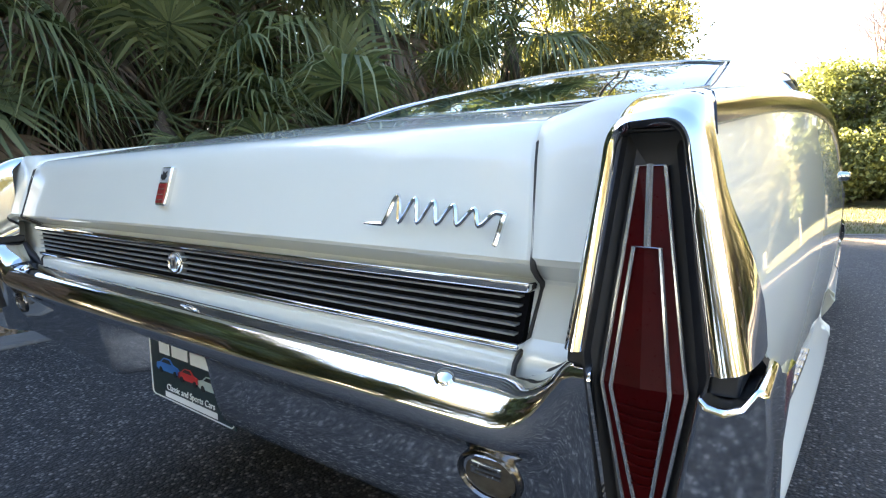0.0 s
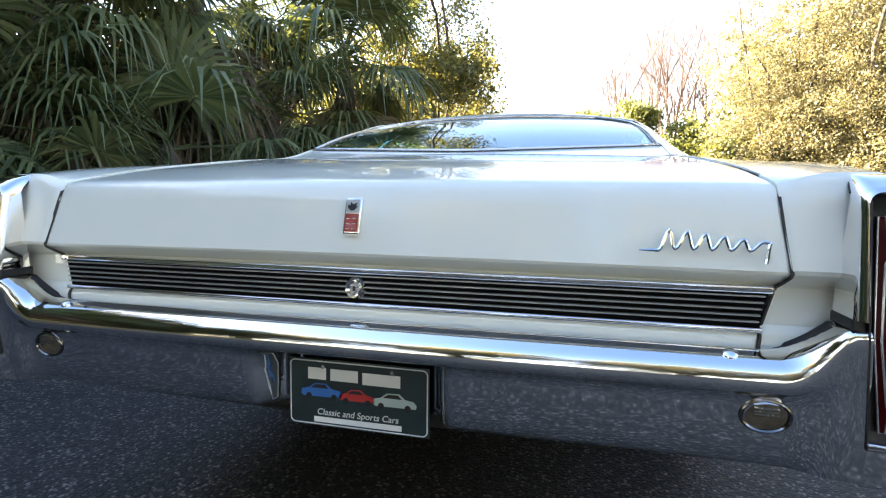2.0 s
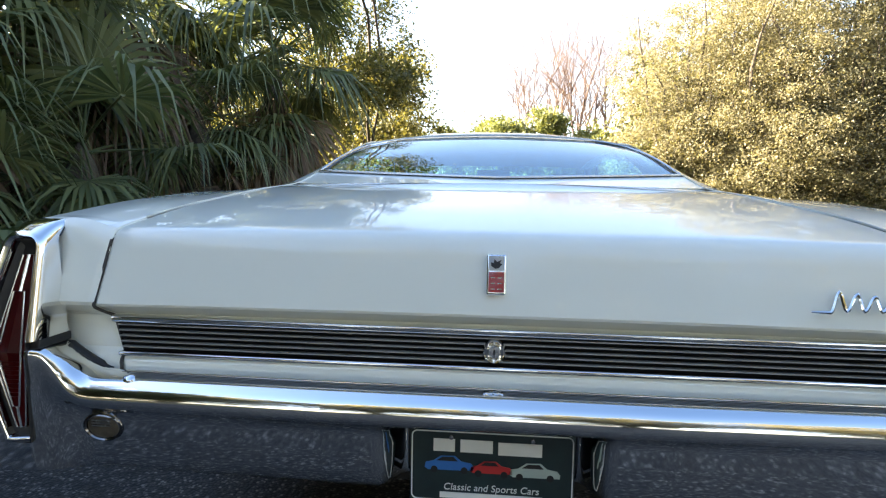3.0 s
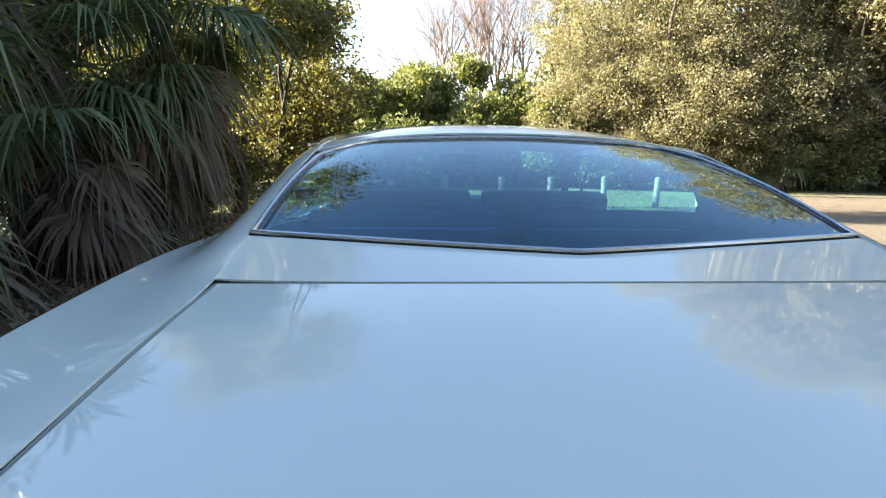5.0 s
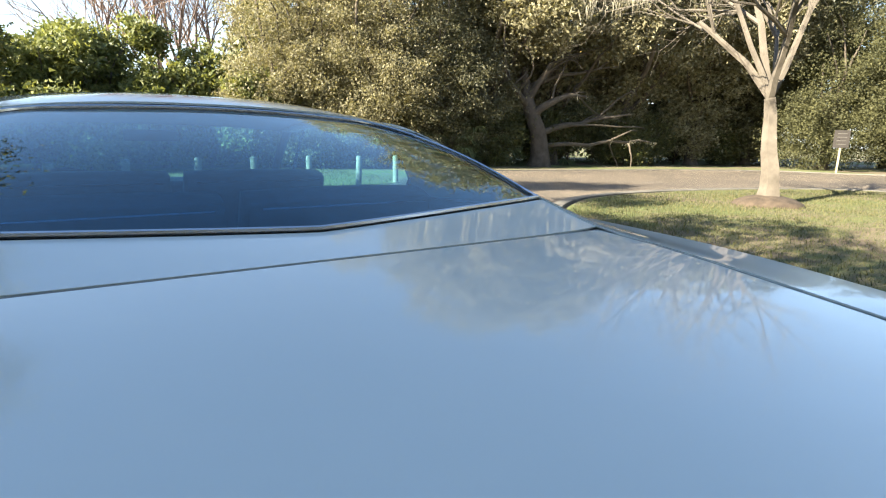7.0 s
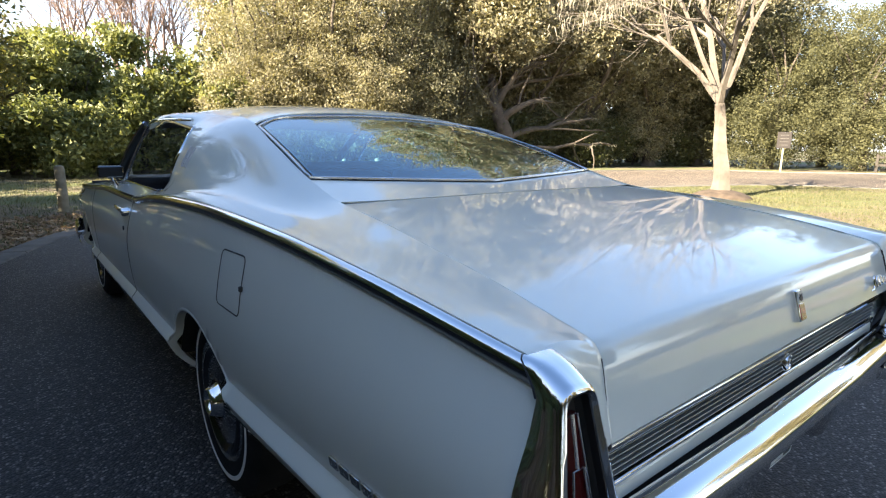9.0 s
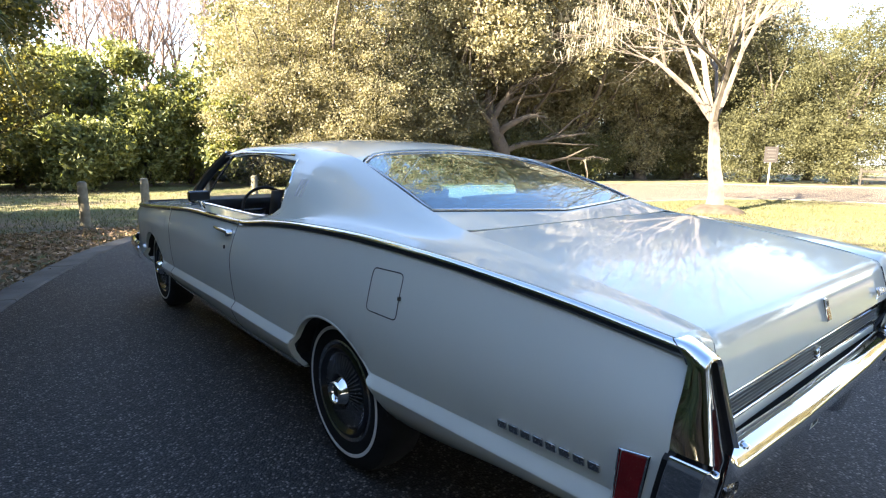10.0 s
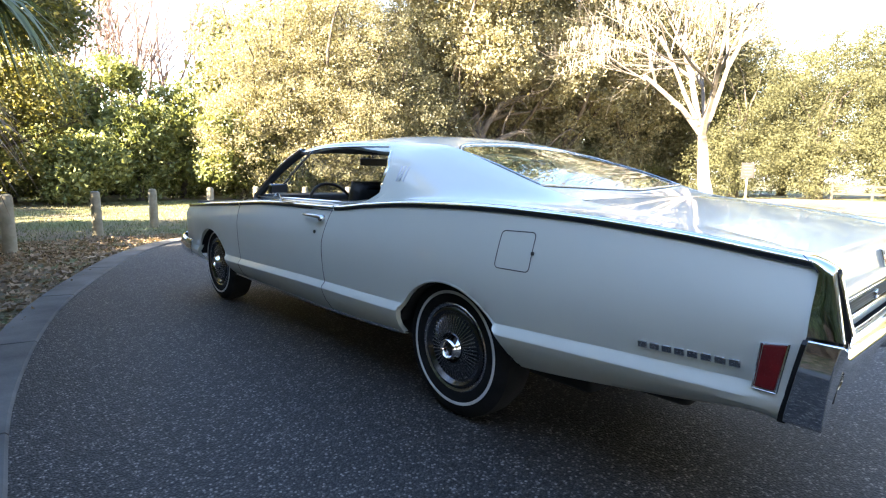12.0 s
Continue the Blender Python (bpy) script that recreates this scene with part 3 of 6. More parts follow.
def side_section(y):
    """Half section of the flank from the belt ridge down to the sill: (x, z)."""
    zb, wb, wm, zc, zs, k = belt_z(y), belt_w(y), wide_w(y), char_z(y), sill_z(y), ledge(y)
    zm = 0.74 - 0.02 * (y > 4)
    out = [(wb - 0.012, zb + 0.002), (wb, zb - 0.002), (wb + 0.002, zb - 0.010), (wb - 0.003, zb - 0.016), (wb - 0.003, zb - 0.026)]
    z0 = zb - 0.03
    for t in (0.06, 0.15, 0.28, 0.42, 0.58, 0.75, 0.9, 1.0):
        out.append((wb - 0.002 + (wm - wb + 0.002) * math.sin(t * math.pi / 2), z0 + (zm - z0) * t))
    z1 = zc + 0.038
    for t in (0.25, 0.5, 0.75, 1.0):
        out.append((wm - 0.022 * k * t * t, zm + (z1 - zm) * t))
    out += [(wm - 0.018 * k, z1 - 0.008), (wm + 0.001 * k, zc + 0.006), (wm + 0.003 * k, zc - 0.004), (wm - 0.006, zc - 0.03)]
    for t in (0.35, 0.7, 1.0):
        out.append((wm - 0.006 - (0.05 + 0.045 * k) * t ** 1.4, zc - 0.03 + (zs - zc + 0.03) * t))
    out.append((wm - 0.075 - 0.05 * k, zs - 0.004))
    return out


ARCHES = ((1.40, 0.265, 0.408), (4.53, 0.245, 0.408))
NS = len(side_section(1.0))


def flank(name, s, y0, y1, shift0=None, shift1=None, arch=None, step=0.025):
    n = max(2, int((y1 - y0) / step))
    rows = []
    for i in range(n + 1):
        u = i / n
        y = y0 + (y1 - y0) * u
        r = []
        for j in range(NS):
            yy = y
            for _ in range(2):
                x, z = side_section(yy)[j]
                a = shift0(z) if shift0 else 0.0
                b = shift1(z) if shift1 else 0.0
                yy = y + a * (1 - u) + b * u
            r.append([x, yy, z])
        rows.append(r)
    inside = lambda p: arch and (p[1] - arch[0]) ** 2 + (p[2] - arch[1]) ** 2 < arch[2] ** 2
    state = [[bool(inside(p)) for p in r] for r in rows]
    keep = lambda i, j: not (state[i][j] and state[i + 1][j] and state[i][j + 1] and state[i + 1][j + 1])
    if arch:
        for i in range(n + 1):
            for j in range(NS):
                if state[i][j]:
                    p = rows[i][j]
                    d = math.hypot(p[1] - arch[0], p[2] - arch[1]) or 1.0
                    if d > arch[2] * 0.75:
                        p[1], p[2] = arch[0] + (p[1] - arch[0]) / d * arch[2], arch[1] + (p[2] - arch[1]) / d * arch[2]
    rows = [[(s * x, y, z) for x, y, z in r] for r in rows]
    return grid(name, rows, PAINT, flip=s > 0, sharp=28, keep=keep)


door_rear = lambda z: 0.11 * min(max((0.97 - z) / 0.24, 0.0), 1.0) ** 0.7
rear_cut = lambda z: 0.055 * min(max((0.76 - z) / 0.27, 0.0), 1.0)

# upper body: inner edge of the sail panels (the lid's, then the rear window's, then the roof's side)
lid_mid = smooth_curve((0.0, 0.9405), (0.012, 0.9505), (0.024, 0.9550), (0.04, 0.9588), (0.10, 0.9715), (0.22, 0.9955), (0.4, 1.024), (0.6, 1.052), (0.83, 1.078), (0.92, 1.087))
lid_w = smooth_curve((0.0, 0.735), (0.10, 0.733), (0.22, 0.728), (0.4, 0.718), (0.6, 0.706), (0.83, 0.690))
lid_edge = lambda y: lid_mid(y) - (0.004 + 0.008 * min(max(y / 0.5, 0), 1))
in_x = smooth_curve((-0.02, 0.7363), (0.1, 0.7343), (0.22, 0.7293), (0.4, 0.7193), (0.6, 0.7073), (0.88, 0.6910), (1.08, 0.685), (1.40, 0.662), (1.78, 0.625), (1.92, 0.622), (2.1, 0.63))
in_z = smooth_curve((-0.02, 0.926), (0.0, lid_edge(0.0)), (0.04, lid_edge(0.04)), (0.10, lid_edge(0.10)), (0.22, lid_edge(0.22)), (0.4, lid_edge(0.4)), (0.6, lid_edge(0.6)), (0.88, lid_edge(0.83)+0.005), (1.08, 1.121), (1.40, 1.219), (1.78, 1.318), (1.92, 1.331), (2.1, 1.340))


def sail_point(y, v):
    x0, z0 = in_x(y), in_z(y)
    x2, z2 = belt_w(y) - 0.075, belt_z(y) + 0.004
    f = min(max((y - 0.5) / 1.4, 0.0), 1.0)
    x1, z1 = x0 + (x2 - x0) * (0.5 + 0.22 * f), z0 - (z0 - z2) * (0.45 - 0.28 * f)
    xa, za = x0 + (x1 - x0) * 2 / 3, z0 + (z1 - z0) * 2 / 3
    xb, zb = x2 + (x1 - x2) * 2 / 3, z2 + (z1 - z2) * 2 / 3
    level = 0.85 * min(max((1.9 - y) / 0.6, 0.0), 1.0)
    zb += (z2 - zb) * level
    a, b, c, d = (1 - v) ** 3, 3 * v * (1 - v) ** 2, 3 * v * v * (1 - v), v ** 3
    return a * x0 + b * xa + c * xb + d * x2, a * z0 + b * za + c * zb + d * z2


roof_c = smooth_curve((1.76, 1.352), (1.82, 1.368), (1.92, 1.387), (2.1, 1.406), (2.45, 1.421), (2.75, 1.416), (3.0, 1.400), (3.2, 1.374), (3.36, 1.344))


def roof_edge(y):
    """Half width and height of the roof's side edge."""
    if y < 2.1:
        return in_x(y), in_z(y)
    k = min((y - 2.1) / 0.9, 1.0)
    return 0.63 + 0.03 * min((y - 2.1) / 0.5, 1) - 0.03 * max(y - 2.7, 0), roof_c(y) - 0.066 + 0.02 * k


corner_drop = lambda a: max((abs(a) - 0.70) / 0.30, 0.0) ** 2

SHELF = (0.25, 0.5, 0.75, 1.0)


def deck_section(y, n=20):
    """(x, z) across the rear deck's side: sail panel, then the narrow shelf to the belt ridge."""
    out = [sail_point(y, j / n) for j in range(n + 1)]
    w, z = belt_w(y), belt_z(y)
    out += [(w - 0.075 + 0.063 * t, z + 0.004 - 0.002 * t) for t in SHELF]
    # the sail panel runs out into the shelf in one easy curve
    soft = min(max((1.9 - y) / 0.5, 0.0), 1.0)
    p = np.array(out)
    q = p.copy()
    for _ in range(24):
        q[7:-1] = q[7:-1] * 0.4 + (q[6:-2] + q[8:]) * 0.3
    return [tuple(v) for v in p + (q - p) * soft]


def build_shell():
    for s in (-1, 1):
        q = part("quarter_panel", flank("quarter_panel", s, -0.030, 2.405, rear_cut, door_rear, ARCHES[0]), car, thick=0.004)
        d = part("door", flank("door", s, 2.411, 3.86, door_rear, None), car, thick=0.004)
        f = part("front_fender", flank("front_fender", s, 3.866, 5.32, None, None, ARCHES[1]), car, thick=0.004)
        # moulding under the ridge; the ground mirrored in its lower edge is painted dark
        for owner, y0, y1 in ((q, -0.02, 2.40), (d, 2.42, 3.855), (f, 3.87, 5.3)):
            rows, bright = [], []
            for k in range(41):
                y = y0 + (y1 - y0) * k / 40
                w, z = belt_w(y), belt_z(y)
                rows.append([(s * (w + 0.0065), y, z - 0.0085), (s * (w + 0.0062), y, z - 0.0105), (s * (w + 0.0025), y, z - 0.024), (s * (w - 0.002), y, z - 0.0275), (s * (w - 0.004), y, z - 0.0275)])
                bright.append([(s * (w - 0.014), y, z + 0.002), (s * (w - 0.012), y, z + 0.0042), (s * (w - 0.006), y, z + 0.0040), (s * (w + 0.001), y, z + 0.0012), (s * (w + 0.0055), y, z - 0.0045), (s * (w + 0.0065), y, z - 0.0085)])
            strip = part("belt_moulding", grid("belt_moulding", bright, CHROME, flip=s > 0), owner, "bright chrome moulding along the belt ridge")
            part("mirrored_dark", grid("mirrored_dark", rows, DARK_CHROME, flip=s > 0), strip, "lower edge of the moulding, toned dark for the ground it mirrors")
        # shelf between the sail panel (or window sill, or bonnet) and the ridge
        for owner, y0, y1, n in ((q, 2.20, 2.405, 8), (d, 2.411, 3.86, 30), (f, 3.866, 5.32, 30)):
            rows = []
            for k in range(n + 1):
                y = y0 + (y1 - y0) * k / n
                w, z = belt_w(y), belt_z(y)
                g = min(max((y - 2.0) / 0.3, 0), 1)
                inner = w - 0.075 - 0.07 * g
                rows.append([(s * (inner + (w - 0.012 - inner) * t), y, z + 0.004 + (-0.002) * t + 0.010 * g * (1 - t)) for t in (0, 0.25, 0.5, 0.75, 1)])
            part("top_shelf", grid("top_shelf", rows, PAINT, flip=s < 0), owner, thick=0.004)
        # sail panel with the quarter of the roof's side
        rows = []
        for i in range(91):
            r = []
            for j in range(25):
                v = min(j / 20, 1.0)
                end = 2.06 + 0.15 * max(1 - v / 0.6, 0) + 0.25 * (max(v - 0.86, 0) / 0.14) ** 2 + 0.09 * max(j - 20, 0) / 4
                y = 0.10 + (end - 0.10) * i / 90
                x, z = deck_section(y if j > 20 else min(y, 2.1))[j]
                if y > 2.1 and j <= 20:
                    rx, rz = roof_edge(y)
                    x, z = x + (rx - in_x(2.1)) * (1 - v), z + (rz - in_z(2.1)) * (1 - v)
                if y > 2.06 and 12 < j <= 20:
                    z = min(z, belt_z(y) + 0.004 + 0.35 * (1 - v)) if v < 1 else belt_z(y) + 0.004
                    x = min(x, belt_w(y) - 0.075)
                r.append((s * x, y, z))
            rows.append(r)
        sail = part("sail_panel", grid("sail_panel", rows, PAINT, flip=s < 0, sharp=50), car, thick=0.004)
        # louvre badge on the sail panel
        for k in range(3):
            y = 1.940 - k * 0.030
            pts = []
            for t in range(25):
                v = 0.40 + 0.50 * t / 24
                x, z = sail_point(y, v)
                pts.append((s * (x + 0.003), y, z + 0.002))
            pts = [p for p in pts if 1.118 < p[2] < 1.208]
            if len(pts) > 1:
                part("badge_bar", tube("badge_bar", pts, 0.006, plain("bright_trim", (0.55, 0.57, 0.6), (0.65, 0.67, 0.7), 0.3, 0.4), 6), sail, "slim chrome louvre bar")
        # dark gaps before and behind the door
        for owner, y0, shift in ((q, 2.408, door_rear), (d, 3.863, lambda z: 0.0)):
            pts = []
            for x, z in side_section(y0)[1:-1]:
                yy = y0 + shift(z)
                xx = float(np.interp(z, [q_[1] for q_ in side_section(yy)][::-1], [q_[0] for q_ in side_section(yy)][::-1]))
                pts.append((s * (xx - 0.0012), yy, z))
            part("door_gap", tube("door_gap", pts, 0.0030, SEAM, 6), owner, "dark gap beside the door")
        # wheel-arch lips and wells
        for (cy, cz, r), owner in zip(ARCHES, (q, f)):
            rows = []
            for k in range(33):
                w = math.pi * (-0.10 + 1.20 * k / 32)
                y, z = cy + r * math.cos(w), cz + r * math.sin(w)
                xx = np.interp(z, [p[1] for p in side_section(y)][::-1], [p[0] for p in side_section(y)][::-1])
                if z < sill_z(y) - 0.01:
                    continue
                rows.append([(s * (xx - 0.001 + ox), cy + (r + rr) * math.cos(w), cz + (r + rr) * math.sin(w)) for ox, rr in ((-0.002, 0.012), (0.0015, 0.007), (0.002, 0.001), (-0.001, -0.004), (-0.03, -0.004))])
            part("arch_lip", grid("arch_lip", rows, PAINT, flip=s < 0), owner, "rolled wheel-arch lip")
            rows = [[(s * x, cy + (r + 0.01) * math.cos(math.pi * (0.12 + 0.76 * k / 24)), cz - 0.02 + (r + 0.01) * math.sin(math.pi * (0.12 + 0.76 * k / 24))) for x in (0.93, 0.6)] for k in range(25)]
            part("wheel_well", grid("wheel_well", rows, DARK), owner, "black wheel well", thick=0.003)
    # roof
    rows = []
    for i in range(41):
        t = i / 40
        r = []
        for j in range(-16, 17):
            a = j / 16
            ys = 1.812 - 0.03 * a * a - 0.11 * corner_drop(a)
            ye = 3.36 - 0.13 * a * a
            y = ys + (ye - ys) * t
            half, ze = roof_edge(y)
            zc = roof_c(y)
            r.append((a * half, y, zc + (ze - zc) * abs(a) ** 2.6))
        rows.append(r)
    roof = part("roof", grid("roof", rows, PAINT, flip=True, sharp=60), car, thick=0.006)
    lin = [[(x * 1.02, y, z - 0.03) for x, y, z in r] for r in rows]
    part("headliner", grid("headliner", lin, LINER, flip=False), roof, "dark cloth headliner")
    for s in (-1, 1):
        rows = []
        for k in range(25):
            y = 2.135 + (3.235 - 2.135) * k / 24
            half, ze = roof_edge(y)
            out_x = 0.752 - 0.05 * max(y - 2.7, 0)
            out_z = 1.322 + 0.012 * math.sin((y - 2.05) * 2.6) - 0.05 * max(y - 2.85, 0)
            g = min((y - 2.135) / 0.45, 1.0)
            g = g * g * (3 - 2 * g)
            r = []
            for t in (0, 0.2, 0.4, 0.6, 0.8, 1.0):
                qx, qz = sail_point(2.1, 0.27 * t)
                qx, qz = qx - 0.003 + (half - in_x(2.1)) * (1 - t), qz - 0.003 + (ze - in_z(2.1)) * (1 - t)
                r.append(((half + (out_x - half) * math.sin(t * math.pi / 2)) * g + qx * (1 - g), (out_z + (ze - out_z) * math.cos(t * math.pi / 2)) * g + qz * (1 - g)))
            r += [(r[-1][0] - 0.02, r[-1][1] - 0.015), (r[-1][0] - 0.06, r[-1][1])]
            rows.append([(s * qx, y, qz) for qx, qz in r])
        part("roof_rail", grid("roof_rail", rows, PAINT, flip=s < 0, sharp=60), roof, thick=0.003)
        # windscreen pillar
        a, b = Vector((s * 0.712, 3.22, 1.312)), Vector((s * 0.80, 3.84, 0.965))
        pts = [a.lerp(b, k / 8) + Vector((0, 0, 0.03 * math.sin(math.pi * k / 8))) for k in range(9)]
        part("windscreen_pillar", tube("windscreen_pillar", pts, 0.026, BLACK, 8), car, "dark windscreen pillar")
        part("pillar_trim", tube("pillar_trim", [p + Vector((s * 0.016, 0.018, 0.014)) for p in pts], 0.010, CHROME, 6), car, "chrome pillar trim")
        # slim bar of the vent window, beside the pillar
        q0, q1 = Vector((s * 0.742, 3.05, 1.306)), Vector((s * 0.815, 3.52, 0.972))
        part("vent_bar", tube("vent_bar", [q0.lerp(q1, k / 6) + Vector((0, 0, 0.012 * math.sin(math.pi * k / 6))) for k in range(7)], 0.009, TRIM, 6), car, "slim bright vent window bar")
        # bright trim round the side window
        lean = lambda q: 2.064 + 0.15 * max(1 - q / 0.6, 0)
        pts = [(s * (sail_point(2.06, 0.26 + 0.56 * k / 10)[0] + 0.004), lean(0.26 + 0.56 * k / 10), sail_point(2.06, 0.26 + 0.56 * k / 10)[1]) for k in range(11)]
        pts = [p for p in pts if p[2] < 1.325]
        pts += [(s * 0.845, 2.075, 1.06), (s * 0.848, 2.11, 1.03), (s * 0.85, 2.18, 1.012), (s * 0.852, 2.30, 0.996), (s * 0.845, 2.45, 0.986), (s * 0.83, 2.7, 0.98), (s * 0.82, 3.2, 0.975), (s * 0.81, 3.82, 0.968)]
        part("window_trim", tube("window_trim", pts, 0.008, CHROME, 6), car, "chrome window trim")
        pts = [(s * (0.757 - 0.05 * max(y - 2.7, 0) - 0.036 * max(1 - (y - 2.062) / 0.4, 0) ** 2), y, 1.316 + 0.012 * math.sin((y - 2.05) * 2.6) - 0.05 * max(y - 2.85, 0)) for y in [2.145 + 0.042 * k for k in range(27)]]
        part("drip_rail", tube("drip_rail", pts, 0.007, CHROME, 6), car, "chrome drip rail")
        # inner door skin
        rows = [[(s * 0.80, y, z) for z in (0.30, 0.6, belt_z(y) + 0.016)] + [(s * 0.815, y, belt_z(y) + 0.022), (s * 0.835, y, belt_z(y) + 0.014)] for y in [1.3 + 0.1 * k for k in range(27)]]
        part("door_card", grid("door_card", rows, VINYL, flip=s > 0), car, "black vinyl inner side panel", thick=0.01)
    # bonnet
    rows = [[(a * (0.80 - 0.03 * (y - 3.75)), y, belt_z(y) + 0.012 + 0.05 * (1 - a * a) * (1 - 0.4 * (y - 3.75) / 1.5)) for a in [k / 10 for k in range(-10, 11)]] for y in [3.98 + 0.07 * k for k in range(20)]]
    part("bonnet", grid("bonnet", rows, PAINT, flip=True), car, "cream bonnet", thick=0.01)
    rows = [[(a * 0.82, 5.31 - 0.03 * a * a, z) for a in [k / 10 for k in range(-10, 11)]] for z in (0.42, 0.6, 0.80, 0.86)]
    part("grille", grid("grille", rows, BLACK, flip=False), car, "dark front grille", thick=0.02)


def build_deck():
    lid = empty("trunk_lid")
    lid.parent = car
    lid["label"] = "cream boot lid with a creased rear face"
    # (y, z, half width) down the middle
    prof = [(y, lid_mid(y), lid_w(y)) for y in (0.83, 0.72, 0.6, 0.5, 0.4, 0.31, 0.22, 0.16, 0.10, 0.065, 0.04, 0.024, 0.012)]
    prof += [(0.003, 0.942, 0.735), (-0.003, 0.933, 0.735), (-0.010, 0.912, 0.737),
             (-0.022, 0.87, 0.742), (-0.034, 0.83, 0.747), (-0.039, 0.813, 0.748), (-0.036, 0.808, 0.747), (-0.016, 0.796, 0.742), (0.002, 0.787, 0.738), (0.006, 0.78, 0.737), (0.006, 0.716, 0.7195), (-0.010, 0.704, 0.716), (-0.014, 0.698, 0.7145), (-0.016, 0.676, 0.711)]
    rows = []
    for k, (y, z, w) in enumerate(prof):
        r = []
        for a in [q / 20 for q in range(-19, 20)]:
            drop = (0.004 + 0.008 * min(max(y / 0.5, 0), 1)) * a * a
            r.append((a / 0.95 * (w - 0.006) * 0.998, y + (0.05 * a * a if k == 0 else 0), z - drop))
        e = 0.004 + 0.008 * min(max(y / 0.5, 0), 1)
        nd = (0.0, -1.0) if z > 0.945 else (1.0, 0.0)
        tip = [(w - 0.003, y + (0.05 if k == 0 else 0) + nd[0] * 0.002, z - e + nd[1] * 0.002), (w - 0.002, y + (0.05 if k == 0 else 0) + nd[0] * 0.012, z - e + nd[1] * 0.012)]
        rows.append([(-x, yy, zz) for x, yy, zz in tip[::-1]] + r + tip)
    part("lid_skin", grid("lid_skin", rows, PAINT, flip=False, sharp=24), lid)
    # dark seam gutter round the lid
    for s in (-1, 1):
        pts = [(s * (w + 0.0005), y + (0.05 if k == 0 else 0) + (-0.0005 if z < 0.94 else 0), z - (0.0148 if z > 0.96 else 0.0095 if z > 0.94 else 0.007)) for k, (y, z, w) in enumerate(prof)]
        part("seam", tube("seam", pts[:9], 0.0036, LID_GAP, 5), lid, "grey gap beside the lid")
        part("seam", tube("seam", pts[8:], 0.0033, SEAM, 6), lid, "dark gap round the lid")
    pts = [(a * 0.69, 0.8355 + 0.05 * a * a, 1.0742 - 0.011 * a * a) for a in [k / 12 for k in range(-12, 13)]]
    part("seam", tube("seam", pts, 0.0038, LID_GAP, 6), lid, "dark gap round the lid")
    # panel between lid and rear window, and the rear window: a V-shaped lower edge
    low_y = lambda a: 0.982 + 0.10 * abs(a) ** 1.1
    low_z = lambda a: 1.099 + 0.022 * abs(a) ** 1.1
    rows = []
    for t in (0, 0.3, 0.6, 0.9, 1.0):
        r = []
        for k in range(-20, 21):
            a = k / 20
            y0, z0 = 0.841 + 0.05 * a * a, 1.079 - 0.012 * a * a
            ye, ze = 0.896 + (low_y(1) - 0.896) * t, 1.067 + (low_z(1) - 1.067) * t
            r.append((a * (in_x(ye) + 0.0015), y0 + (low_y(a) - y0) * t, z0 + (low_z(a) - z0) * t + (in_z(ye) - 0.0005 - ze) * abs(a) ** 6))
        rows.append(r)
    part("deck_panel", grid("deck_panel", rows, PAINT, flip=True), car, thick=0.004)
    rows = []
    for i in range(17):
        t = i / 16
        r = []
        for k in range(-20, 21):
            a = k / 20
            b = Vector((a * 0.672, low_y(a) + 0.012, low_z(a) + 0.004))
            c = Vector((a * 0.612, 1.806 - 0.03 * a * a - 0.11 * corner_drop(a), 1.350 - 0.034 * a * a - 0.03 * corner_drop(a)))
            p = b.lerp(c, t)
            p.z += 0.011 * math.sin(math.pi * t)
            p.x = a * (0.672 + (0.612 - 0.672) * t + 0.006 * math.sin(math.pi * t))
            r.append(tuple(p))
        rows.append(r)
    win = part("rear_window", grid("rear_window", rows, REAR_GLASS, flip=True, sharp=60), car, "sloping tinted rear window", shadow=False, thick=0.005)
    edge = [rows[0][k] for k in range(41)] + [rows[i][40] for i in range(1, 17)] + [rows[16][k] for k in range(39, -1, -1)] + [rows[i][0] for i in range(15, 0, -1)]
    part("window_trim", tube("window_trim", [(x * 1.008, y - 0.004 * (z < 1.13), z + 0.002) for x, y, z in edge], 0.0062, TRIM, 7, closed=True), win, "bright metal window trim")
    part("seal", tube("seal", [(x * 0.985, y, z - 0.002) for x, y, z in edge], 0.004, BLACK, 6, closed=True), win, "black rubber seal")
    for s in (-1, 1):
        side = [rows[i][40 if s > 0 else 0] for i in range(17)]
        ch = [[(x * 0.97, y, z - 0.006), (x * 1.005, y, z - 0.004), (s * (in_x(y) + 0.004), y, in_z(y) - 0.004), (s * (in_x(y) + 0.006), y, in_z(y) - 0.03)] for x, y, z in side]
        part("channel", grid("channel", ch, DARK_CHROME, flip=s > 0), win, "black channel beside the glass")
    # windscreen
    rows = []
    for i in range(9):
        t = i / 8
        r = []
        for k in range(-12, 13):
            a = k / 12
            b, c = Vector((a * 0.785, 4.06 - 0.21 * a * a, 0.975)), Vector((a * 0.70, 3.355 - 0.125 * a * a, 1.336 - 0.024 * a * a))
            p = b.lerp(c, t)
            p.z += 0.03 * math.sin(math.pi * t)
            r.append(tuple(p))
        rows.append(r)
    part("windscreen", grid("windscreen", rows, WIND_GLASS, flip=False), car, "clear windscreen", shadow=False, thick=0.005)
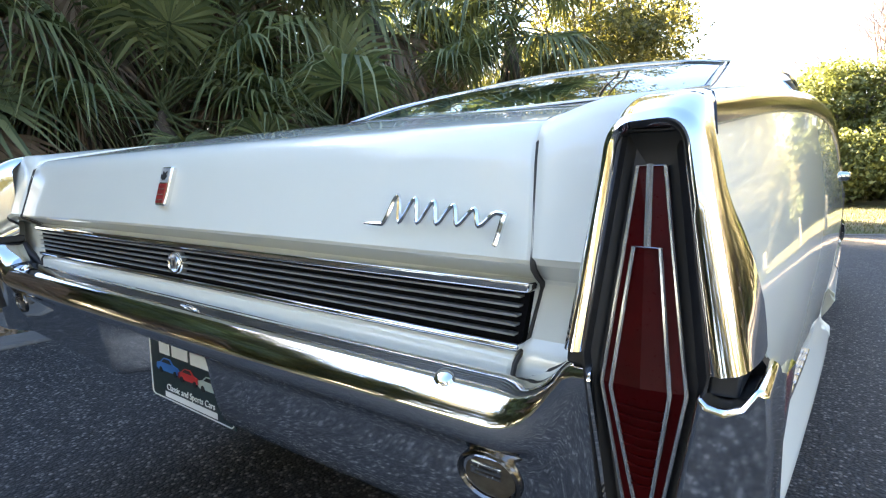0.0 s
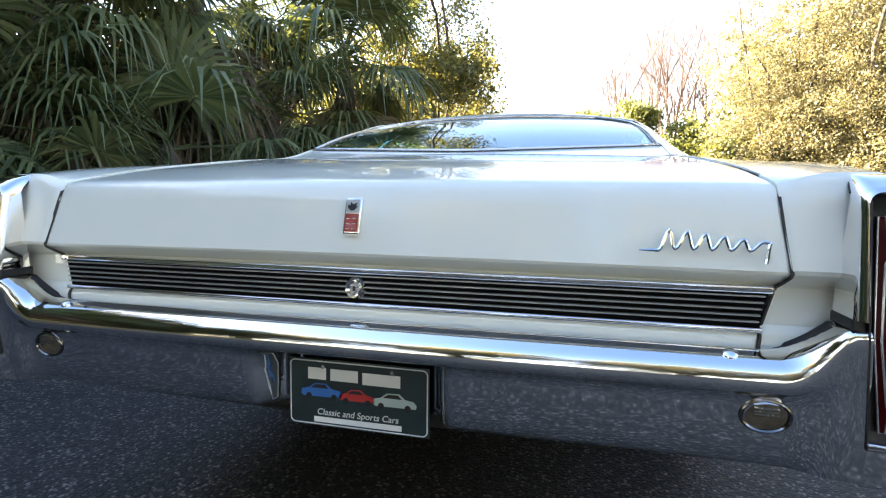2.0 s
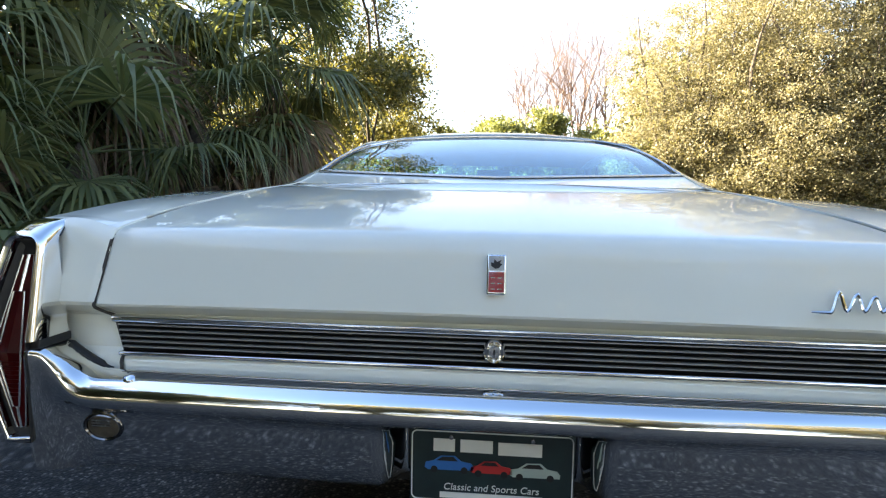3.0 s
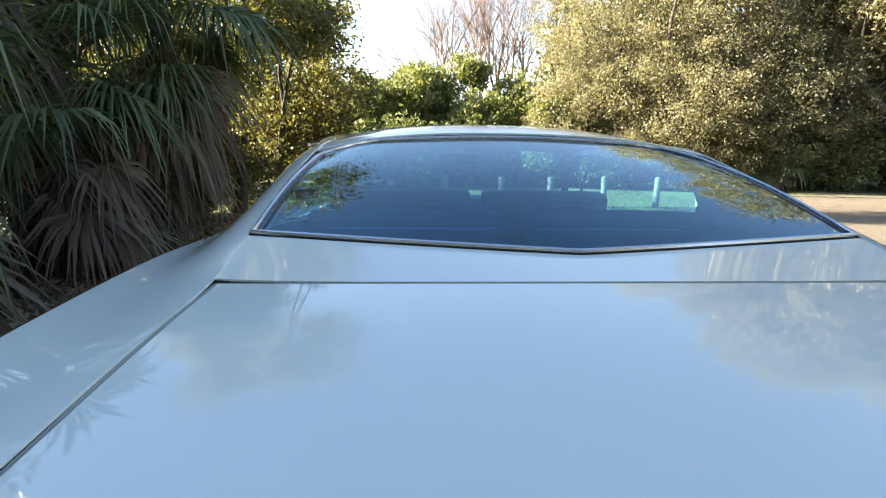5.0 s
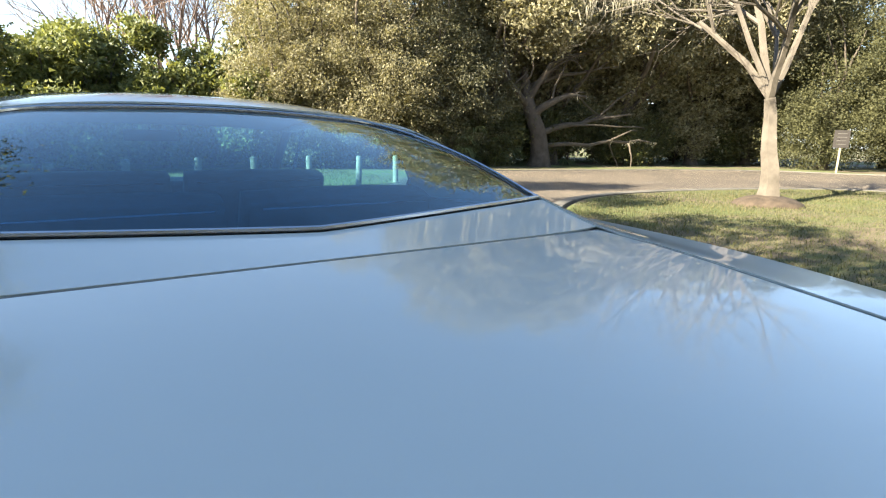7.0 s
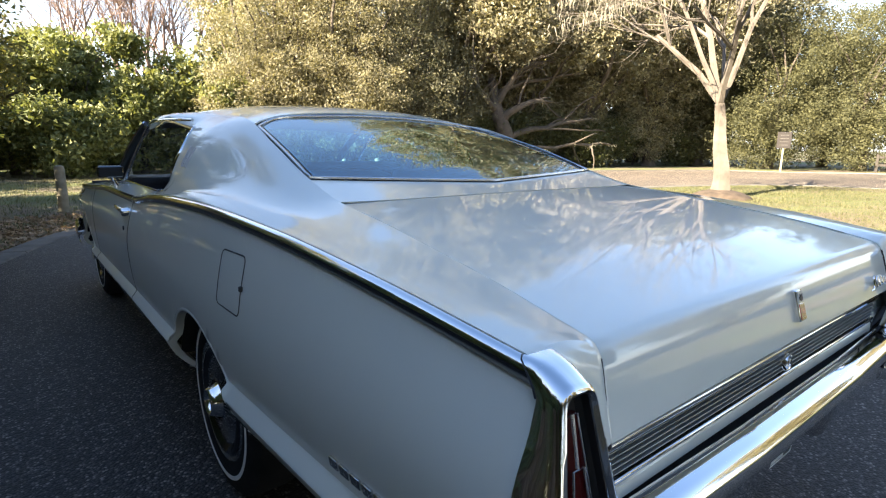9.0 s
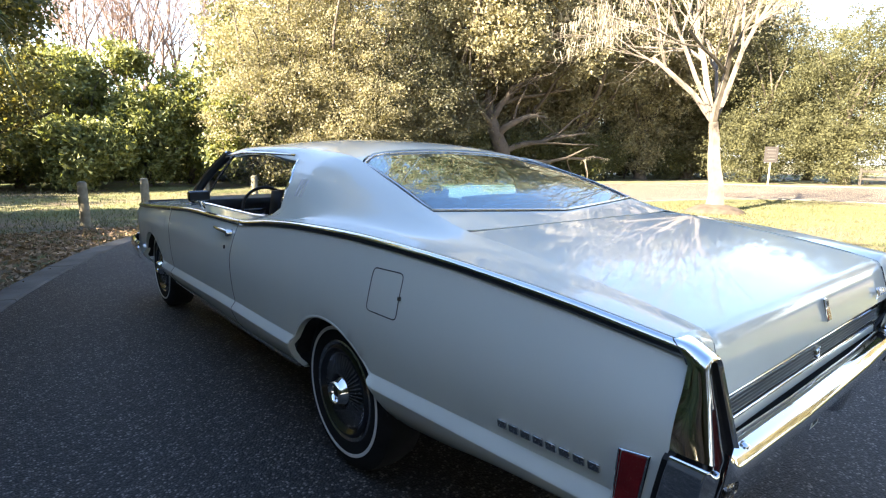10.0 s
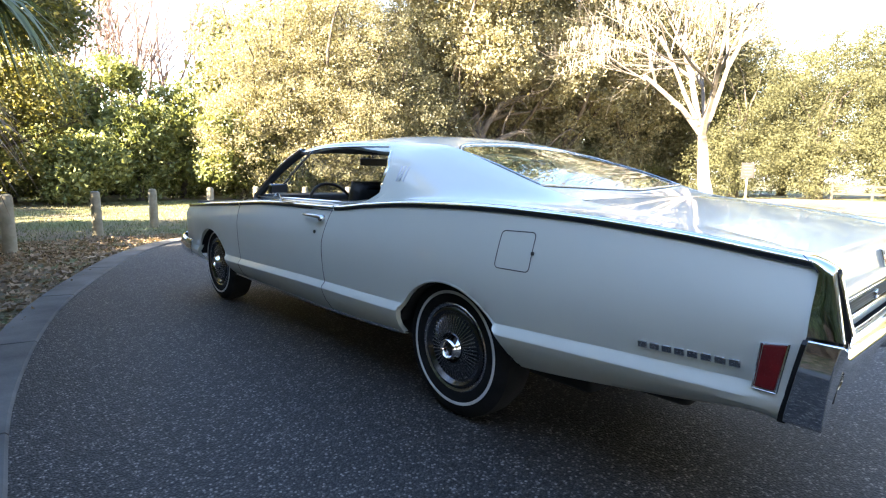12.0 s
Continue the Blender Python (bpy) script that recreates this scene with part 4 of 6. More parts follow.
    # rear body corners: the lid's profile carried on to the lamps
    for s in (-1, 1):
        prof2 = [(q, in_z(q), in_x(q)) for q in (0.10, 0.092, 0.084, 0.076, 0.068, 0.06, 0.052, 0.046, 0.04)] + [(0.032, lid_edge(0.032), 0.7363), (0.024, lid_edge(0.024), 0.7363), (0.012, lid_edge(0.012), 0.7363), (0.003, 0.938, 0.7363), (-0.003, 0.929, 0.7363), (-0.010, 0.908, 0.7375),
                 (-0.022, 0.87, 0.7433), (-0.034, 0.83, 0.7477), (-0.039, 0.813, 0.7497), (-0.036, 0.808, 0.7490), (-0.016, 0.796, 0.7438), (0.002, 0.787, 0.7398), (0.006, 0.78, 0.7378), (0.006, 0.716, 0.7212), (-0.002, 0.704, 0.7178), (-0.004, 0.698, 0.7163), (-0.006, 0.66, 0.7120)]
        rows = []
        for y, z, w in prof2:
            g = min(max((z - 0.86) / 0.07, 0.0), 1.0)
            r = [(s * w, y + 0.010 * (y < 0.003), z - (0.010 if y > 0.003 else 0.0))]
            if y > 0.003 and z > 0.935:
                sec = deck_section(y)
                for x2, z2 in sec:
                    r.append((s * x2, y, z2 + (z - in_z(y)) * (1 - (x2 - w) / (sec[-1][0] - w))))
            else:
                ref = deck_section(0.012)
                for x2, z2 in ref:
                    t = (x2 - ref[0][0]) / (ref[-1][0] - ref[0][0])
                    r.append((s * (w + (x2 - ref[0][0]) * (0.883 - w) / (ref[-1][0] - ref[0][0])), y + 0.0015 * (1 - min(t / 0.05, 1)), z + (z2 - ref[0][1]) * g))
            rows.append(r)
        part("corner_panel", grid("corner_panel", rows, PAINT, flip=s > 0, sharp=24), car, thick=0.004)
    return lid


def build_rear_trim(lid):
    # grille bar across the lid
    hw = lambda z: 0.730 - (0.783 - z) * 0.18
    strip = lambda name, z0, z1, y0, y1, mat, grow=0.0: prism(name, [(-hw(z0) - grow, z0), (hw(z0) + grow, z0), (hw(z1) + grow, z1), (-hw(z1) - grow, z1)], lambda x, z: y0, lambda x, z: y1, mat)
    slat_metal = plain("slat_metal", (0.30, 0.30, 0.29), (0.40, 0.40, 0.38), 0.35, 0.5)
    bar_black = plain("bar_black", (0.003, 0.003, 0.004), (0.007, 0.007, 0.008), 0.9, 0.0, 6.0, 120.0, spec=0.1)
    bar = part("grille_bar", strip("bar_backing", 0.706, 0.782, -0.004, 0.010, bar_black), lid, "black slatted bar edged with bright metal")
    for k in range(5):
        z = 0.7225 + k * 0.0107
        part("slat", strip("slat", z - 0.0012, z + 0.0012, -0.014, -0.004, slat_metal, -0.006), bar)
    part("edge_strip", strip("edge_strip", 0.770, 0.783, -0.018, 0.006, CHROME, 0.004), bar, "bright upper strip", bevel=0.004)
    part("edge_strip", strip("edge_strip", 0.704, 0.7135, -0.018, 0.006, CHROME, 0.003), bar, "bright lower strip", bevel=0.004)
    lock = part("lock", moved(lathe("lock", [(-0.020, 0.0), (-0.020, 0.011), (-0.017, 0.012), (-0.016, 0.015), (-0.021, 0.0165), (-0.022, 0.019), (-0.018, 0.021), (0.0, 0.022)], CHROME, "y", 32), pose(0, 0, 0.742)), lid, "round chrome boot lock")
    part("lock_face", moved(lathe("lock_face", [(-0.0208, 0.0), (-0.0206, 0.0105), (-0.018, 0.0115)], TRIM, "y", 24), pose(0, 0, 0.742)), lock, "dark lock face")
    part("keyhole", block("keyhole", (-0.0016, -0.0216, 0.737), (0.0016, -0.0204, 0.747), BLACK), lock)
    # upright badge
    tiltx = pose(0, -0.0215, 0.882, -16.5)
    badge = part("badge", moved(block("badge", (-0.017, -0.008, -0.036), (0.017, 0.004, 0.036), CHROME), tiltx), lid, "upright chrome badge with a red field", bevel=0.003)
    part("red_field", moved(block("red_field", (-0.0135, -0.0095, -0.032), (0.0135, -0.007, 0.004), plain("red_enamel", (0.30, 0.02, 0.02), (0.36, 0.03, 0.03), 0.25, coat=1.0)), tiltx), badge, "red enamel field")
    part("silver_field", moved(block("silver_field", (-0.0135, -0.0095, 0.0065), (0.0135, -0.007, 0.0325), plain("silver_enamel", (0.42, 0.43, 0.43), (0.50, 0.51, 0.51), 0.3, 0.2)), tiltx), badge, "pale silver field")
    for r in range(3):
        for c in (-1, 1):
            part("stud", moved(block("stud", (c * 0.006 - 0.0035, -0.0105, -0.027 + r * 0.010), (c * 0.006 + 0.0035, -0.0092, -0.0255 + r * 0.010), SATIN), tiltx), badge)
    crest = [(-0.009, 0.014), (-0.002, 0.010), (0.004, 0.011), (0.010, 0.018), (0.006, 0.020), (0.009, 0.026), (0.001, 0.022), (-0.004, 0.027), (-0.005, 0.020), (-0.010, 0.021)]
    part("crest", moved(prism("crest", crest, lambda x, z: -0.011, lambda x, z: -0.008, BLACK), tiltx), badge, "small dark crest shape")
    # flowing chrome emblem: a plain wave of metal, tilted with the lid's face
    path = []
    peaks = [(0.0, 0.0)] + [(0.018 + 0.0138 * q - 0.006 * (q % 2), (0.034 - 0.0017 * q) if q % 2 == 0 else 0.003) for q in range(11)] + [(0.166, 0.016), (0.158, -0.016)]
    for k in range((len(peaks) - 1) * 6 + 1):
        i, t = min(k // 6, len(peaks) - 2), (k - 6 * min(k // 6, len(peaks) - 2)) / 6
        e = t * t * (3 - 2 * t)
        x = 0.550 + peaks[i][0] + (peaks[i + 1][0] - peaks[i][0]) * t
        z = 0.838 + peaks[i][1] + (peaks[i + 1][1] - peaks[i][1]) * e
        path.append((x, -0.0335 + 0.29 * (z - 0.868), z))
    ornament = part("ornament", tube("ornament", path, 0.0030, CHROME, 6), lid, "flowing chrome ornament on the lid")
    part("tail_stroke", tube("tail_stroke", [(0.520, -0.0425, 0.838), (0.536, -0.0422, 0.838), (0.551, -0.0422, 0.838)], [0.0012, 0.0026, 0.0030], CHROME, 6), ornament)


def build_rear_bumper():
    # main bar: section (y, z) from the body over the nose to the lower edge
    sec = [(-0.034, 0.630), (-0.035, 0.678), (-0.041, 0.685), (-0.048, 0.686), (-0.056, 0.6845), (-0.076, 0.681), (-0.092, 0.673), (-0.101, 0.657), (-0.104, 0.642), (-0.102, 0.632), (-0.096, 0.626), (-0.083, 0.618), (-0.079, 0.60), (-0.075, 0.57), (-0.066, 0.53), (-0.058, 0.505), (-0.048, 0.494), (-0.02, 0.490), (0.0, 0.500)]
    end_face = lambda x, z: -0.098 - 0.022 * min(max((abs(x) - 0.82) / 0.1, 0), 1) + max(0.72 - z, 0) / 0.23 * 0.036 + 0.012 * max(abs(x) - 0.948, 0) / 0.014
    lamp_edge = lambda z: 0.829 + 0.019 * min(max((0.745 - z) / 0.18, 0), 1)
    xs = [-0.848 + 1.696 * k / 160 for k in range(161)]
    rows = []
    for x in xs:
        a = abs(x)
        f = min(max((a - 0.152) / 0.05, 0), 1)
        f = f * f * (3 - 2 * f)
        sweep = 0.012 * max(a - 0.3, 0) / 0.5
        lift = 0.050 * min(max((a - 0.73) / 0.08, 0), 1) ** 1.6
        g = min(max((a - 0.745) / 0.075, 0), 1)
        g = g * g * (3 - 2 * g)
        r = []
        for k, (y, z) in enumerate(sec):
            yy = y + sweep
            if 11 <= k:
                deep = 0.022 if z < 0.606 else -0.05
                yy = yy * f + max(deep, yy) * (1 - f)
            zz = z + lift * (1 if k < 9 else max(0, 1 - (k - 8) / 4))
            if 3 <= k <= 16:
                yy = yy * (1 - g) + (end_face(x, zz) + (0.012, 0.006, 0.002, 0.0)[min(k - 3, 3)]) * g
            xx = math.copysign(min(a, lamp_edge(zz)), x)
            r.append((xx, yy, zz))
        rows.append(r)
    bumper = part("rear_bumper", grid("rear_bumper", rows, CHROME, flip=True, sharp=50), car, "full-width chrome rear bumper", thick=0.003)
    for s in (-1, 1):
        out = [(0.8478, 0.5635), (0.888, 0.563), (0.917, 0.738), (0.924, 0.733), (0.934, 0.731), (0.944, 0.737), (0.953, 0.750), (0.960, 0.746), (0.964, 0.70), (0.962, 0.64), (0.950, 0.52), (0.935, 0.497), (0.846, 0.489)]
        far = lambda x, z: -0.034 + (0.745 - z) / 0.25 * 0.045
        part("bumper_end", prism("bumper_end", [(s * x, z) for x, z in out], end_face, far, CHROME), bumper, "chrome bumper end wrapped round the lamp", bevel=0.007)
        top_at = lambda a: 0.674 + 0.050 * min(max((a - 0.73) / 0.08, 0), 1) ** 1.6
        part("rubber_gasket", tube("rubber_gasket", [(s * a, -0.010 - 0.018 * max(a - 0.76, 0) / 0.075, top_at(a)) for a in [0.735 + 0.0075 * k for k in range(14)]], [0.006] * 3 + [0.010] * 11, BLACK, 8), bumper, "black rubber gasket over the bumper's end")
        for o in (((0.810, 0.735), (0.829, 0.733), (0.829, 0.752), (0.810, 0.752)), ((0.9195, 0.732), (0.940, 0.733), (0.942, 0.752), (0.9195, 0.752))):
            part("rubber_block", prism("rubber_block", [(s * x, z) for x, z in o], lambda x, z: lamp_face(z) + 0.014, lambda x, z: -0.02, BLACK), bumper, "black rubber block under the lamp frame", bevel=0.003)
        seal = [(0.900, 0.742), (0.945, 0.752), (0.957, 0.735), (0.957, 0.66), (0.945, 0.52), (0.93, 0.492), (0.900, 0.490)]
        part("rubber_seal", prism("rubber_seal", [(s * x, z) for x, z in seal], lambda x, z: -0.042 + (0.745 - z) / 0.25 * 0.045, lambda x, z: -0.022 + (0.745 - z) / 0.25 * 0.045, BLACK), bumper, "black rubber gap behind the bumper end")
        part("bolt_head", moved(lathe("bolt_head", [(0.0005, 0.0), (0.0008, 0.005), (0.002, 0.009), (0.004, 0.0115), (0.008, 0.0115)], CHROME, "y", 24), Matrix.Translation((s * 0.66, -0.072, 0.6865)) @ Matrix.Rotation(radians(-62), 4, "X")), bumper, "domed chrome bolt head")
        refl = empty("reflector")
        refl.parent, refl.location, refl.rotation_euler = bumper, (s * 0.715, -0.0675, 0.586), (radians(6), 0, 0)
        refl.scale = (1, 1, 0.74)
        refl["label"] = "round clear reversing lamp in a chrome ring"
        part("ring", lathe("ring", [(0.01, 0.031), (-0.002, 0.032), (-0.0045, 0.035), (-0.003, 0.038), (0.003, 0.040), (0.02, 0.040)], DARK_CHROME, "y", 36), refl)
        part("lens", lathe("lens", [(-0.004, 0.0), (-0.003, 0.015), (0.0, 0.031)], CLEAR, "y", 32), refl, "ribbed clear lens")
        for k in range(3):
            part("rib", block("rib", (-0.018, -0.0065, 0.004 + k * 0.007), (0.018, -0.003, 0.007 + k * 0.007), SATIN), refl)
    # Dark block added in the open gap, in place of its shade
    part("gap_shade_block", block("gap_shade_block", (-0.72, -0.030, 0.604), (0.72, 0.012, 0.650), DARK), bumper, "dark block put in for the shade between bumper and body")
    # dark block in place of the shaded cavity under the car behind the plate
    part("plate_recess", block("plate_recess", (-0.20, 0.028, 0.47), (0.20, 0.06, 0.62), DARK), bumper, "dark block for the shaded recess behind the plate")
    return bumper


def text_mesh(words, size, material, shear=0.0):
    cu = bpy.data.curves.new("words", "FONT")
    cu.body, cu.size, cu.align_x, cu.align_y, cu.extrude, cu.shear = words, size, "CENTER", "CENTER", 0.0004, shear
    ob = bpy.data.objects.new("words", cu)
    scene.collection.objects.link(ob)
    dg = bpy.context.evaluated_depsgraph_get()
    me = bpy.data.meshes.new_from_object(ob.evaluated_get(dg))
    bpy.data.objects.remove(ob)
    bpy.data.curves.remove(cu)
    me.materials.clear()
    me.materials.append(material)
    return me


def build_plate():
    plate = empty("plate")
    plate.parent, plate.location = car, (0.0, -0.008, 0.520)
    plate["label"] = "black dealer plate with pale border and three car pictures"
    w, h = 0.152, 0.070
    ink, pale = plain("plate_black", (0.008, 0.016, 0.018), (0.012, 0.028, 0.03), 0.35, 0.0, 14.0, 90.0, coat=0.2), plain("plate_white", (0.62, 0.64, 0.62), (0.74, 0.75, 0.73), 0.4)
    part("board", block("board", (-w, 0.0, -h), (w, 0.004, h), ink), plate, bevel=0.0015)
    ring = []
    for cx, cz, a0 in ((w - 0.014, h - 0.014, 0), (-w + 0.014, h - 0.014, 90), (-w + 0.014, -h + 0.014, 180), (w - 0.014, -h + 0.014, 270)):
        ring += [(cx + 0.010 * math.cos(radians(a0 + k * 18)), -0.0006, cz + 0.010 * math.sin(radians(a0 + k * 18))) for k in range(6)]
    part("border", tube("border", ring, 0.0013, pale, 5, closed=True), plate, "pale border line")
    for x, z, hw, hh in ((-0.088, 0.040, 0.020, 0.012), (-0.028, 0.040, 0.030, 0.012), (0.052, 0.038, 0.040, 0.012), (0.0, -0.056, 0.095, 0.0055)):
        part("word_bar", block("word_bar", (x - hw, -0.0012, z - hh), (x + hw, 0.0, z + hh), pale), plate)
    t = moved(text_mesh("Classic and Sports Cars", 0.0185, pale, 0.15), Matrix.Translation((0.0, -0.0008, -0.040)) @ Matrix.Rotation(radians(90), 4, "X"))
    part("words", t, plate)
    for x, z, k, cols in ((-0.078, 0.002, 1.0, ((0.02, 0.10, 0.35), (0.03, 0.16, 0.45))), (0.0, -0.002, 0.85, ((0.35, 0.02, 0.02), (0.45, 0.03, 0.03))), (0.080, -0.004, 1.0, ((0.30, 0.38, 0.35), (0.42, 0.48, 0.44)))):
        col = plain("picture_paint", *cols, 0.4)
        shape = [(-0.046, -0.006), (-0.044, 0.004), (-0.030, 0.007), (-0.016, 0.017), (0.010, 0.018), (0.022, 0.008), (0.040, 0.005), (0.046, -0.002), (0.045, -0.009), (-0.040, -0.010)]
        pic = part("car_picture", prism("car_picture", [(x + a * k, z + b * k) for a, b in shape], lambda u, v: -0.0014, lambda u, v: 0.0, col), plate, "small printed car")
        for dx in (-0.028, 0.028):
            part("wheel_dot", moved(lathe("wheel_dot", [(-0.0018, 0.0), (-0.0018, 0.0065), (0.0, 0.0065)], BLACK, "y", 14), pose(x + dx * k, 0, z - 0.009)), pic)
        part("glass_dot", prism("glass_dot", [(x + a * k, z + b * k) for a, b in ((-0.024, 0.008), (-0.013, 0.0155), (0.008, 0.016), (0.016, 0.008))], lambda u, v: -0.0018, lambda u, v: -0.0013, BLACK), pic)
    for x in (-0.075, 0.075):
        part("screw", moved(lathe("screw", [(-0.003, 0.0), (-0.0025, 0.004), (0.0, 0.005)], SATIN, "y", 12), pose(x, 0, 0.055)), plate)


def lamp_face(z):
    """How far back the lamp's rim stands at a height."""
    return float(np.interp(z, (0.56, 0.74, 0.955), (-0.090, -0.112, -0.055)))


def build_tail_lamps():
    edge = lambda z: float(np.interp(z, [q[1] for q in side_section(-0.04)][::-1], [q[0] for q in side_section(-0.04)][::-1]))
    cap_line = deck_section(0.012)
    for s in (-1, 1):
        lamp = empty("tail_lamp")
        lamp.parent = car
        lamp["label"] = "tall diamond red tail lamp in a chrome frame"
        # rounded chrome frame swept up the inner leg, over the top and down the outer leg
        inner = [(0.829 + 0.0088 * k / 9, 0.750 + 0.165 * k / 9) for k in range(10)]
        bend = lambda p0, p1, p2: [tuple(p0[k] * (1 - t) ** 2 + p1[k] * 2 * t * (1 - t) + p2[k] * t * t for k in (0, 1)) for t in (0.15, 0.3, 0.45, 0.6, 0.75, 0.9)]
        inner += bend((0.8380, 0.915), (0.8390, 0.928), (0.850, 0.928)) + [(0.856, 0.928), (0.863, 0.928), (0.870, 0.928)] + bend((0.873, 0.928), (0.8825, 0.928), (0.8862, 0.9135))
        inner += [(0.8865 + 0.0345 * k / 9, 0.912 - 0.162 * k / 9) for k in range(10)]
        rows, rim = [], []
        for i, (x, z) in enumerate(inner):
            a, d = inner[max(i - 1, 0)], inner[min(i + 1, len(inner) - 1)]
            tx, tz = d[0] - a[0], d[1] - a[1]
            n = math.hypot(tx, tz)
            ox, oz = -tz / n, tx / n
            u = min(max((x - 0.8390) / 0.0465, 0.0), 1.0)
            u = u * u * (3 - 2 * u)
            low = min(max((0.93 - z) / 0.18, 0.0), 1.0)
            w = 0.014 + 0.004 * low + u * (0.004 + 0.002 * low)
            f = lamp_face(z)
            r = [(x, f + 0.026, z), (x + ox * 0.0008, f + 0.004, z + oz * 0.0008), (x + ox * 0.003, f, z + oz * 0.003), (x + ox * w * 0.45, f - 0.004, z + oz * w * 0.45), (x + ox * w * 0.8, f - 0.001, z + oz * w * 0.8), (x + ox * w, f + 0.006, z + oz * w)]
            e = r[-1]
            h = min(max((oz - 0.25) / 0.6, 0.0), 1.0)
            h = h * h * (3 - 2 * h)
            xb = ((e[0] - 0.002) * (1 - u) + max(edge(min(z, 0.94)) + 0.001, e[0] + 0.001) * u) * (1 - h) + e[0] * h
            top_z = float(np.interp(e[0], [q[0] for q in cap_line], [q[1] for q in cap_line])) + 0.003
            tail = (xb, -0.030 + 0.042 * h, (e[2] + 0.002) * (1 - h) + top_z * h)
            for t in (0.2, 0.4, 0.6, 0.8, 1.0):
                bulge = math.sin(math.pi * t)
                r.append((e[0] + (tail[0] - e[0]) * t + 0.003 * u * (1 - h) * bulge, e[1] + (tail[1] - e[1]) * t, e[2] + (tail[2] - e[2]) * t + 0.005 * h * bulge))
            if h > 0.02:
                rim.append((s * r[-1][0], r[-1][1] + 0.001, r[-1][2] - 0.001))
            rows.append([(s * q[0], q[1], q[2]) for q in r])
        me = grid("frame", rows, CHROME, flip=s > 0, sharp=55)
        bm = bmesh.new()
        bm.from_mesh(me)
        m = len(rows[0])
        bm.verts.ensure_lookup_table()
        for row in (0, len(rows) - 1):
            bm.faces.new([bm.verts[row * m + k] for k in range(m)])
        bmesh.ops.recalc_face_normals(bm, faces=bm.faces)
        bm.to_mesh(me)
        bm.free()
        frame_part = part("frame", me, lamp, "rounded chrome lamp frame")
        # Black tube added to draw the dark gap line behind the frame
        part("gasket", tube("gasket", rim, 0.0018, BLACK, 5), frame_part, "thin black line drawn along the gap behind the frame")
        # black flange of the recess
        mouth = [(0.8395, 0.9265), (0.8855, 0.9265), (0.9205, 0.748), (0.890, 0.556), (0.846, 0.556), (0.8290, 0.748)]
        mid = [(0.846, 0.914), (0.878, 0.914), (0.912, 0.733), (0.886, 0.568), (0.855, 0.568), (0.8355, 0.733)]
        face = lambda z, d: lamp_face(z) + d
        loops = [[(x, face(z, 0.004), z) for x, z in mouth], [(x + (0.866 - x) * 0.03, face(z, 0.016), z) for x, z in mouth], [(x, face(z, 0.024), z) for x, z in mid], [(x + (0.868 - x) * 0.5, face(z, 0.026), z + (0.74 - z) * 0.1) for x, z in mid], [(0.868, face(z, 0.026), 0.74 + (z - 0.74) * 0.8) for x, z in mid]]
        rows = [[(s * q[0], q[1], q[2]) for q in lp + lp[:1]] for lp in loops]
        part("recess", grid("recess", rows, BLACK, flip=s < 0, sharp=25), lamp, "black flange round the lens", thick=0.002)
        lens = [(0.8505, 0.899), (0.8725, 0.899), (0.905, 0.726), (0.8805, 0.580), (0.8625, 0.580), (0.840, 0.724)]
        dome = lambda x, z: face(z, 0.0185)
        verts = [(s * x, dome(x, z), z) for x, z in lens] + [(s * 0.8615, dome(0, 0.86) - 0.002, 0.86), (s * 0.872, dome(0, 0.726) - 0.006, 0.726), (s * 0.872, dome(0, 0.64) - 0.003, 0.64)] + [(s * x, face(z, 0.027), z) for x, z in lens]
        faces = [(0, 1, 6), (1, 2, 7, 6), (2, 3, 8, 7), (3, 4, 8), (4, 5, 7, 8), (5, 0, 6, 7)] + [(i, (i + 1) % 6, 9 + (i + 1) % 6, 9 + i) for i in range(6)]
        lm = mesh_of("lens", verts, faces, RED, sharp=12)
        bm = bmesh.new()
        bm.from_mesh(lm)
        bmesh.ops.recalc_face_normals(bm, faces=bm.faces)
        bm.to_mesh(lm)
        bm.free()
        body = part("lens", lm, lamp, "deep red ribbed lens")
        line = lambda pts, closed, r: tube("outline", [(s * x, dome(x, z) - 0.0015, z) for x, z in pts], r, TRIM, 6, closed)
        part("outline", line(lens, True, 0.0016), body, "thin chrome outline")
        part("outline", tube("outline", [(s * x, dome(x, z) - 0.004, z) for x, z in [(0.8555, 0.834), (0.8765, 0.834), (0.8935, 0.724), (0.8790, 0.622), (0.8665, 0.622), (0.8480, 0.722)]], 0.0018, TRIM, 6, True), body, "thin chrome outline")
        part("spine", line([(0.8605, 0.900), (0.8656, 0.834)], False, 0.0030), body, "chrome upper spine")
        part("spine", line([(0.8725, 0.622), (0.8715, 0.580)], False, 0.0026), body, "chrome lower spine")
        for k in range(9):
            z = 0.640 + k * 0.0085
            q = 0.010 + 0.0016 * k
            part("rib", tube("rib", [(s * (0.8715 - q * 0.8), dome(0, z) - 0.0035, z), (s * 0.872, dome(0, z) - 0.0058, z), (s * (0.8725 + q * 0.8), dome(0, z) - 0.0035, z)], 0.0012, RED, 4), body)


